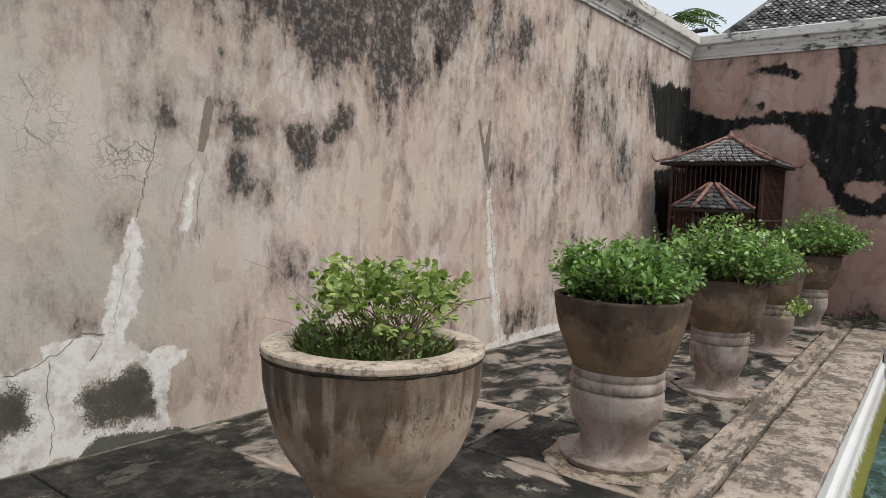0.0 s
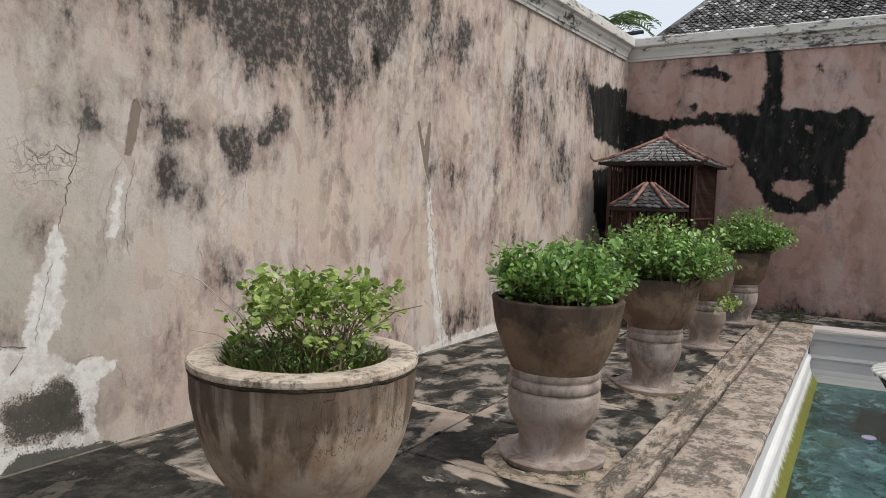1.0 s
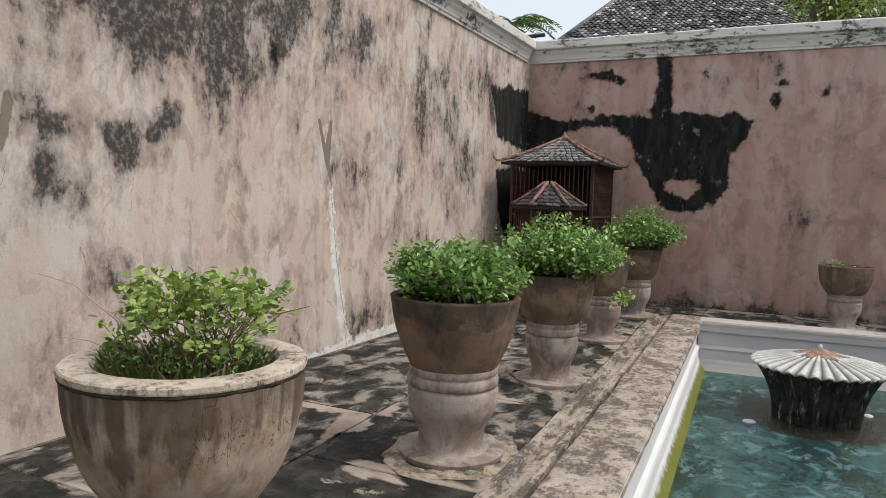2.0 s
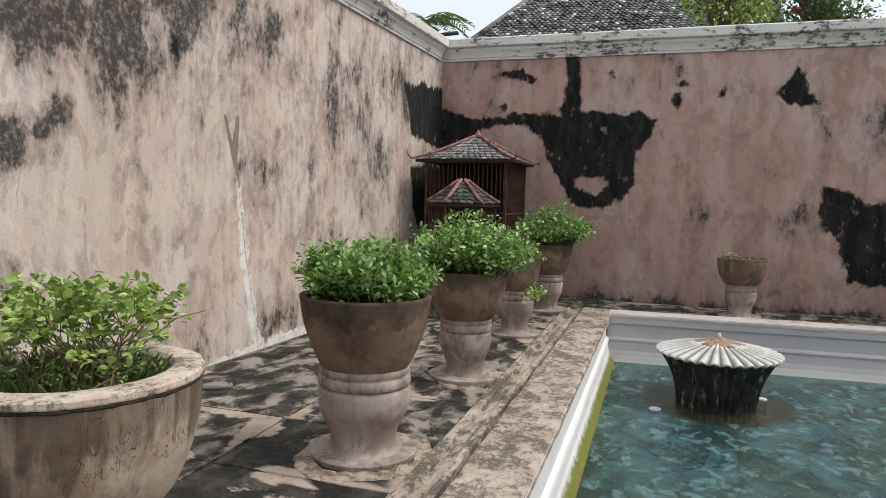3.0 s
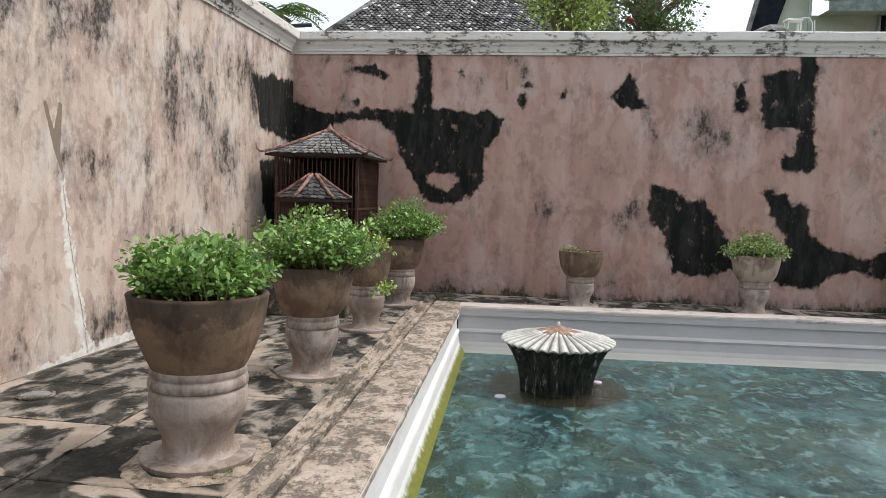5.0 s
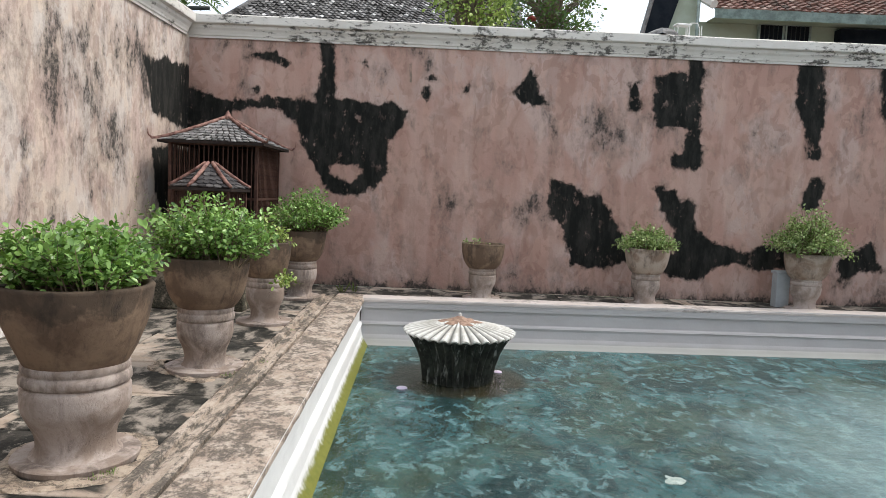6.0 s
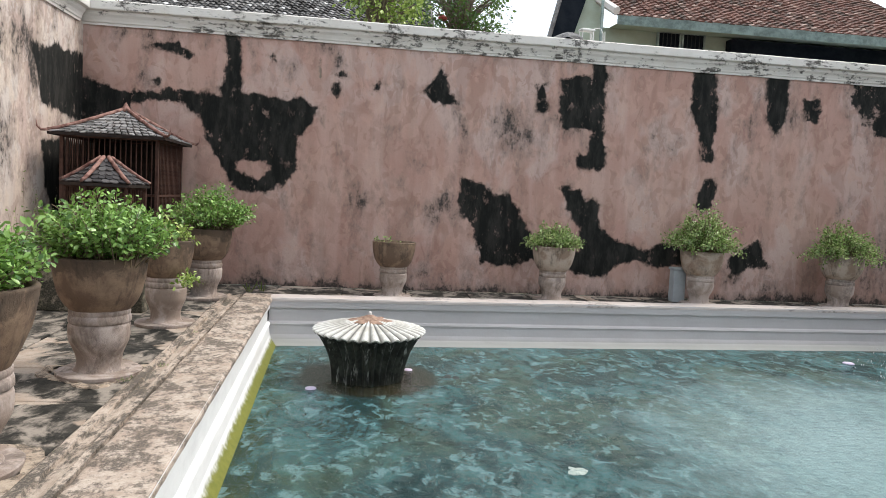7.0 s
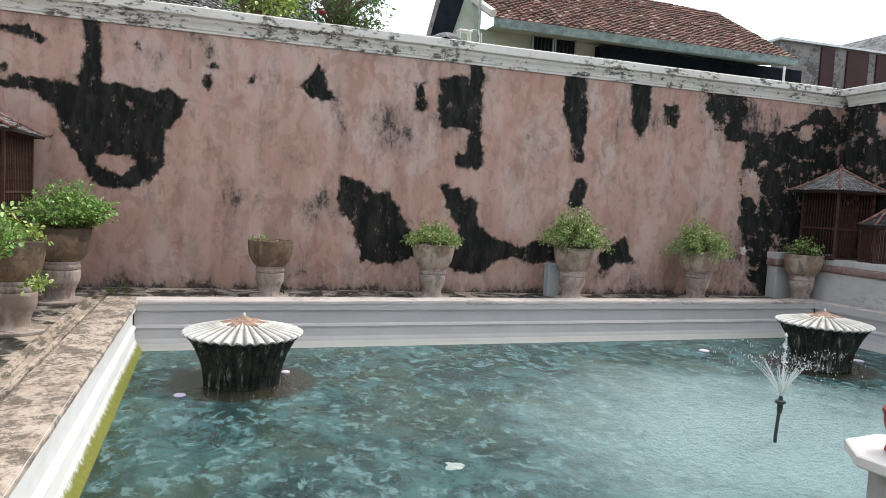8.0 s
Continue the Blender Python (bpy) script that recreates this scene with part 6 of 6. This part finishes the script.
tree(pose(5.05, 15.6, -1.7), "yellow-green leafy tree before the grey roof", 71, 6.6, 0.85, 2.2, 72, 0.095, LEAF_LIGHT)
tree(pose(7.2, 17.9, -1.7), "airy dark green tree beside the grey roof", 72, 7.0, 1.25, 2.4, 92, 0.09, LEAF_FAR)
ob = part("red_lantern", lathe([(0.02, 0), (0.10, 0.02), (0.12, 0.07), (0.05, 0.13), (0.001, 0.16)], 12), RED_CLAY)
ob.matrix_basis = pose(6.62, 17.3, 6.10)
tagged(ob, "small red pot on the roof verge", "pot")


def palm(m, label, seed, h, fronds, length):
    rng = np.random.default_rng(seed)
    pl = base_at("palm", m, label, "palm")
    part("trunk", tube([(0, 0, 0), (0.05, 0, h * 0.5), (0, 0, h)], [0.16, 0.12, 0.10], 8), BARK, pl)
    for k in range(fronds):
        a = 2 * math.pi * k / fronds + rng.uniform(-0.2, 0.2)
        rise = rng.uniform(0.1, 0.9)
        P, D, S = [], [], []
        mid = []
        for i in range(15):
            t = i / 14
            r = length * t
            z = h + length * (rise * t - 0.75 * t * t)
            c = np.array((r * math.cos(a), r * math.sin(a), z))
            mid.append(tuple(c))
            if i > 2:
                for sgn in (-1, 1):
                    P.append(c)
                    D.append((math.cos(a) * 0.6 - sgn * math.sin(a), math.sin(a) * 0.6 + sgn * math.cos(a), -0.35))
                    S.append(length * 0.34 * (1.15 - 0.6 * t))
        fr = part("frond", tube(mid, [0.02 * (1 - 0.8 * i / 14) for i in range(15)], 4), LEAF_FAR, pl)
        part("leaflet_blade", leaves_mesh("leaflet_blade", P, D, S, rng, 0.28), LEAF_FAR, fr)
    return pl


palm(pose(-2.15, 17.2, -1.7), "green palm crown rising behind the wall corner", 81, 8.1, 15, 1.15)

cable = part("cable", tube([(-6.0, 17.0, 5.75), (-3.5, 17.0, 5.85), (-2.2, 16.9, 5.96)], 0.012, 5), IRON)
tagged(cable, "thin black cable running to the old house", "cable")


# ---- cracks in the west wall ----
def crack(points, width, seed):
    """A ragged dark crack lying on the plaster, given by a few (y, z) turns."""
    rr = random.Random(seed)
    line = []
    for (y0, z0), (y1, z1) in zip(points, points[1:]):
        n = max(2, int(math.hypot(y1 - y0, z1 - z0) / 0.022))
        for k in range(n):
            t = k / n
            line.append((y0 + (y1 - y0) * t + rr.gauss(0, 0.006), z0 + (z1 - z0) * t + rr.gauss(0, 0.006)))
    line.append(points[-1])
    v, f = [], []
    for k, (y, z) in enumerate(line):
        y0, z0 = line[max(k - 1, 0)]
        y1, z1 = line[min(k + 1, len(line) - 1)]
        d = math.hypot(y1 - y0, z1 - z0) + 1e-6
        ny, nz = -(z1 - z0) / d, (y1 - y0) / d
        w = 0.6 * width * rr.uniform(0.2, 1.0) * (0.3 if k in (0, len(line) - 1) else 1)
        o = 0.006 * (noise.noise((y * 0.9, z * 0.9, 3)) + 0.5 * noise.noise((y * 3.1, z * 3.1, 7)))
        v += [(o + 0.003, y + ny * w, z + nz * w), (o + 0.003, y - ny * w, z - nz * w)]
        if k:
            f.append((2 * k - 2, 2 * k - 1, 2 * k + 1, 2 * k))
    ob = part("crack", (v, f), CRACK)
    return tagged(ob, kind="structure")


for k, (pts, w) in enumerate((
        ([(1.90, 1.48), (1.96, 1.75), (2.02, 1.95), (2.06, 2.20)], 0.006), ([(1.96, 1.75), (1.86, 1.80), (1.70, 1.76)], 0.004), ([(2.02, 1.95), (1.90, 2.02), (1.80, 1.92), (1.72, 2.0)], 0.004),
        ([(1.70, 0.76), (1.55, 0.80), (1.42, 0.70), (1.25, 0.62), (1.10, 0.60)], 0.006), ([(1.36, 0.66), (1.34, 0.45), (1.38, 0.25), (1.36, 0.06)], 0.005), ([(1.68, 0.74), (1.63, 0.66), (1.60, 0.60)], 0.008),
        ([(1.75, 0.80), (1.80, 1.05), (1.86, 1.30)], 0.004), ([(2.28, 0.58), (2.34, 0.44), (2.40, 0.32)], 0.004), ([(2.02, 0.62), (2.14, 0.66)], 0.006),
        ([(2.42, 1.98), (2.41, 1.85), (2.36, 1.66), (2.35, 1.46), (2.39, 1.3)], 0.004), ([(2.35, 1.97), (2.32, 1.94), (2.27, 1.82), (2.23, 1.64), (2.2, 1.44), (2.23, 1.24)], 0.003), ([(6.02, 1.80), (6.12, 1.2), (6.2, 0.85), (6.34, 0.3), (6.38, 0.02)], 0.007),
        ([(3.62, 2.42), (3.80, 2.46), (3.84, 2.26)], 0.006), ([(3.45, 2.05), (3.40, 1.85), (3.38, 1.6)], 0.004), ([(1.2, 2.35), (1.28, 2.2), (1.22, 2.05), (1.35, 1.95)], 0.004), ([(5.4, 0.1), (5.5, 0.3), (5.62, 0.36)], 0.006), ([(2.95, 1.35), (3.0, 1.2)], 0.004))):
    crack(pts, w, k)

# weeds at the pot feet and in the joints
for k, (x, y, r, c) in enumerate(((2.78, 3.66, 0.06, 60), (2.84, 6.0, 0.08, 90), (3.02, 6.5, 0.05, 40), (2.9, 8.1, 0.05, 40), (2.86, 3.72, 0.03, 30))):
    grass_tuft(pose(x, y, 0.012), "low green weeds growing at the planter's foot", 90 + k, r, c, 0.035, LEAF, "weed_patch")
for k, (x, y) in enumerate(((3.02, 11.55), (3.2, 11.7))):
    grass_tuft(pose(x, y, 0.0), "thin weed sprouting from a paving joint", 97 + k, 0.03, 10, 0.22, GRASS, "weed_patch")
shrub(pose(0.55, 9.25, 0.0), "dry grey weeds behind the planters by the wall", 99, 0.32, 1.55, 22, 12, 0.04, LEAF_GREY, 0.12, 0.05)

drain = base_at("floor_drain", pose(0.55, 4.92, 0.004), "round cement drain cover set in the paving", "drain cover")
part("ring", lathe([(0.15, 0.0), (0.15, 0.012), (0.135, 0.02), (0.12, 0.012), (0.12, 0.006)], 28, 0.003, 1), JOINT, drain)
part("lid", lathe([(0.118, 0.004), (0.115, 0.012), (0.001, 0.014)], 28, 0.003, 2), CONCRETE, drain)


# ---- paving, slab by slab ----
floor = base_at("floor", pose(0, 0, 0), "dark mossy paving slabs with pale worn edges", "paving", kind="structure")


def slab(corners, z, seed, damp=0.0):
    """One slab with chamfered edges; corners anticlockwise in plan. Inner rings carry the moss field."""
    rr = random.Random(seed)
    c = [Vector((px + rr.uniform(-0.006, 0.006), py + rr.uniform(-0.006, 0.006), 0)) for px, py in corners]
    mid = sum(c, Vector()) / 4
    v, f, moss = [], [], []
    tilt = [rr.uniform(-0.004, 0.004) for _ in range(4)]
    for gap, dz, ms in ((0.008, -0.05, 0.0), (0.008, -0.008, 0.0), (0.018, 0.0, -0.06), (0.12, 0.0, -0.02), (0.30, 0.0, 0.09)):
        for p, tl in zip(c, tilt):
            d = mid - p
            q = p + d.normalized() * min(gap * 1.4, d.length * 0.8)
            v.append((q.x, q.y, z + dz + tl))
            moss.append(ms + damp * (0.5 if ms < 0.05 else 1.0) - (0.02 if not damp else 0.0))
    for k in range(4):
        for i in range(4):
            j = (i + 1) % 4
            f.append((k * 4 + i, k * 4 + j, (k + 1) * 4 + j, (k + 1) * 4 + i))
    f.append((16, 17, 18, 19))
    me = mesh_of("slab", v, f)
    at = me.attributes.new("moss", "FLOAT", "POINT")
    at.data.foreach_set("value", np.array(moss, np.float32))
    at = me.attributes.new("damp", "FLOAT", "POINT")
    at.data.foreach_set("value", np.full(len(v), damp, np.float32))
    return part("slab", me, PAVING, floor)


rows_y = [-5.9, -4.9, -3.9, -2.9, -1.85, -0.8, 0.2, 1.23, 2.27, 3.40, 4.39, 5.36, 6.38, 7.42, 8.45, 9.47, 10.5, 11.2]
k = 0
for y0, y1 in zip(rows_y, rows_y[1:]):
    m0, m1 = 1.66 - 0.05 * (y0 - 3.4), 1.66 - 0.05 * (y1 - 3.4)
    e0, e1 = pool_x(y0) - 0.79, pool_x(y1) - 0.79
    for a0, a1, b0, b1 in ((0.01, 0.01, m0, m1), (m0, m1, e0, e1)):
        slab([(a0, y0), (b0, y0), (b1, y1), (a1, y1)], 0.0, k, 0.09 if y1 < (4.5 if a0 > 1.0 else 3.0) else 0.0)
        k += 1
xs = [0.02 + 1.13 * i for i in range(17)]
for x0, x1 in zip(xs, xs[1:]):
    lo = lambda x: 11.2 if x < 3.0 else POOL_NW[1] + 0.43 + (x - POOL_NW[0]) * dn[1] / dn[0]
    y0a, y0b = lo(x0), lo(x1 - 0.01)
    slab([(x0, y0a), (x1, y0b), (x1, north(x1) - 0.01), (x0, north(x0) - 0.01)], 0.0, k)
    k += 1
xs = [2.98 + 1.25 * i for i in range(13)]
for x0, x1 in zip(xs, xs[1:]):
    for y0, y1 in zip(rows_y[:6], rows_y[1:7]):
        slab([(x0, y0), (x1, y0), (x1, min(y1, 0.12)), (x0, min(y1, 0.12))], 0.0, k)
        k += 1
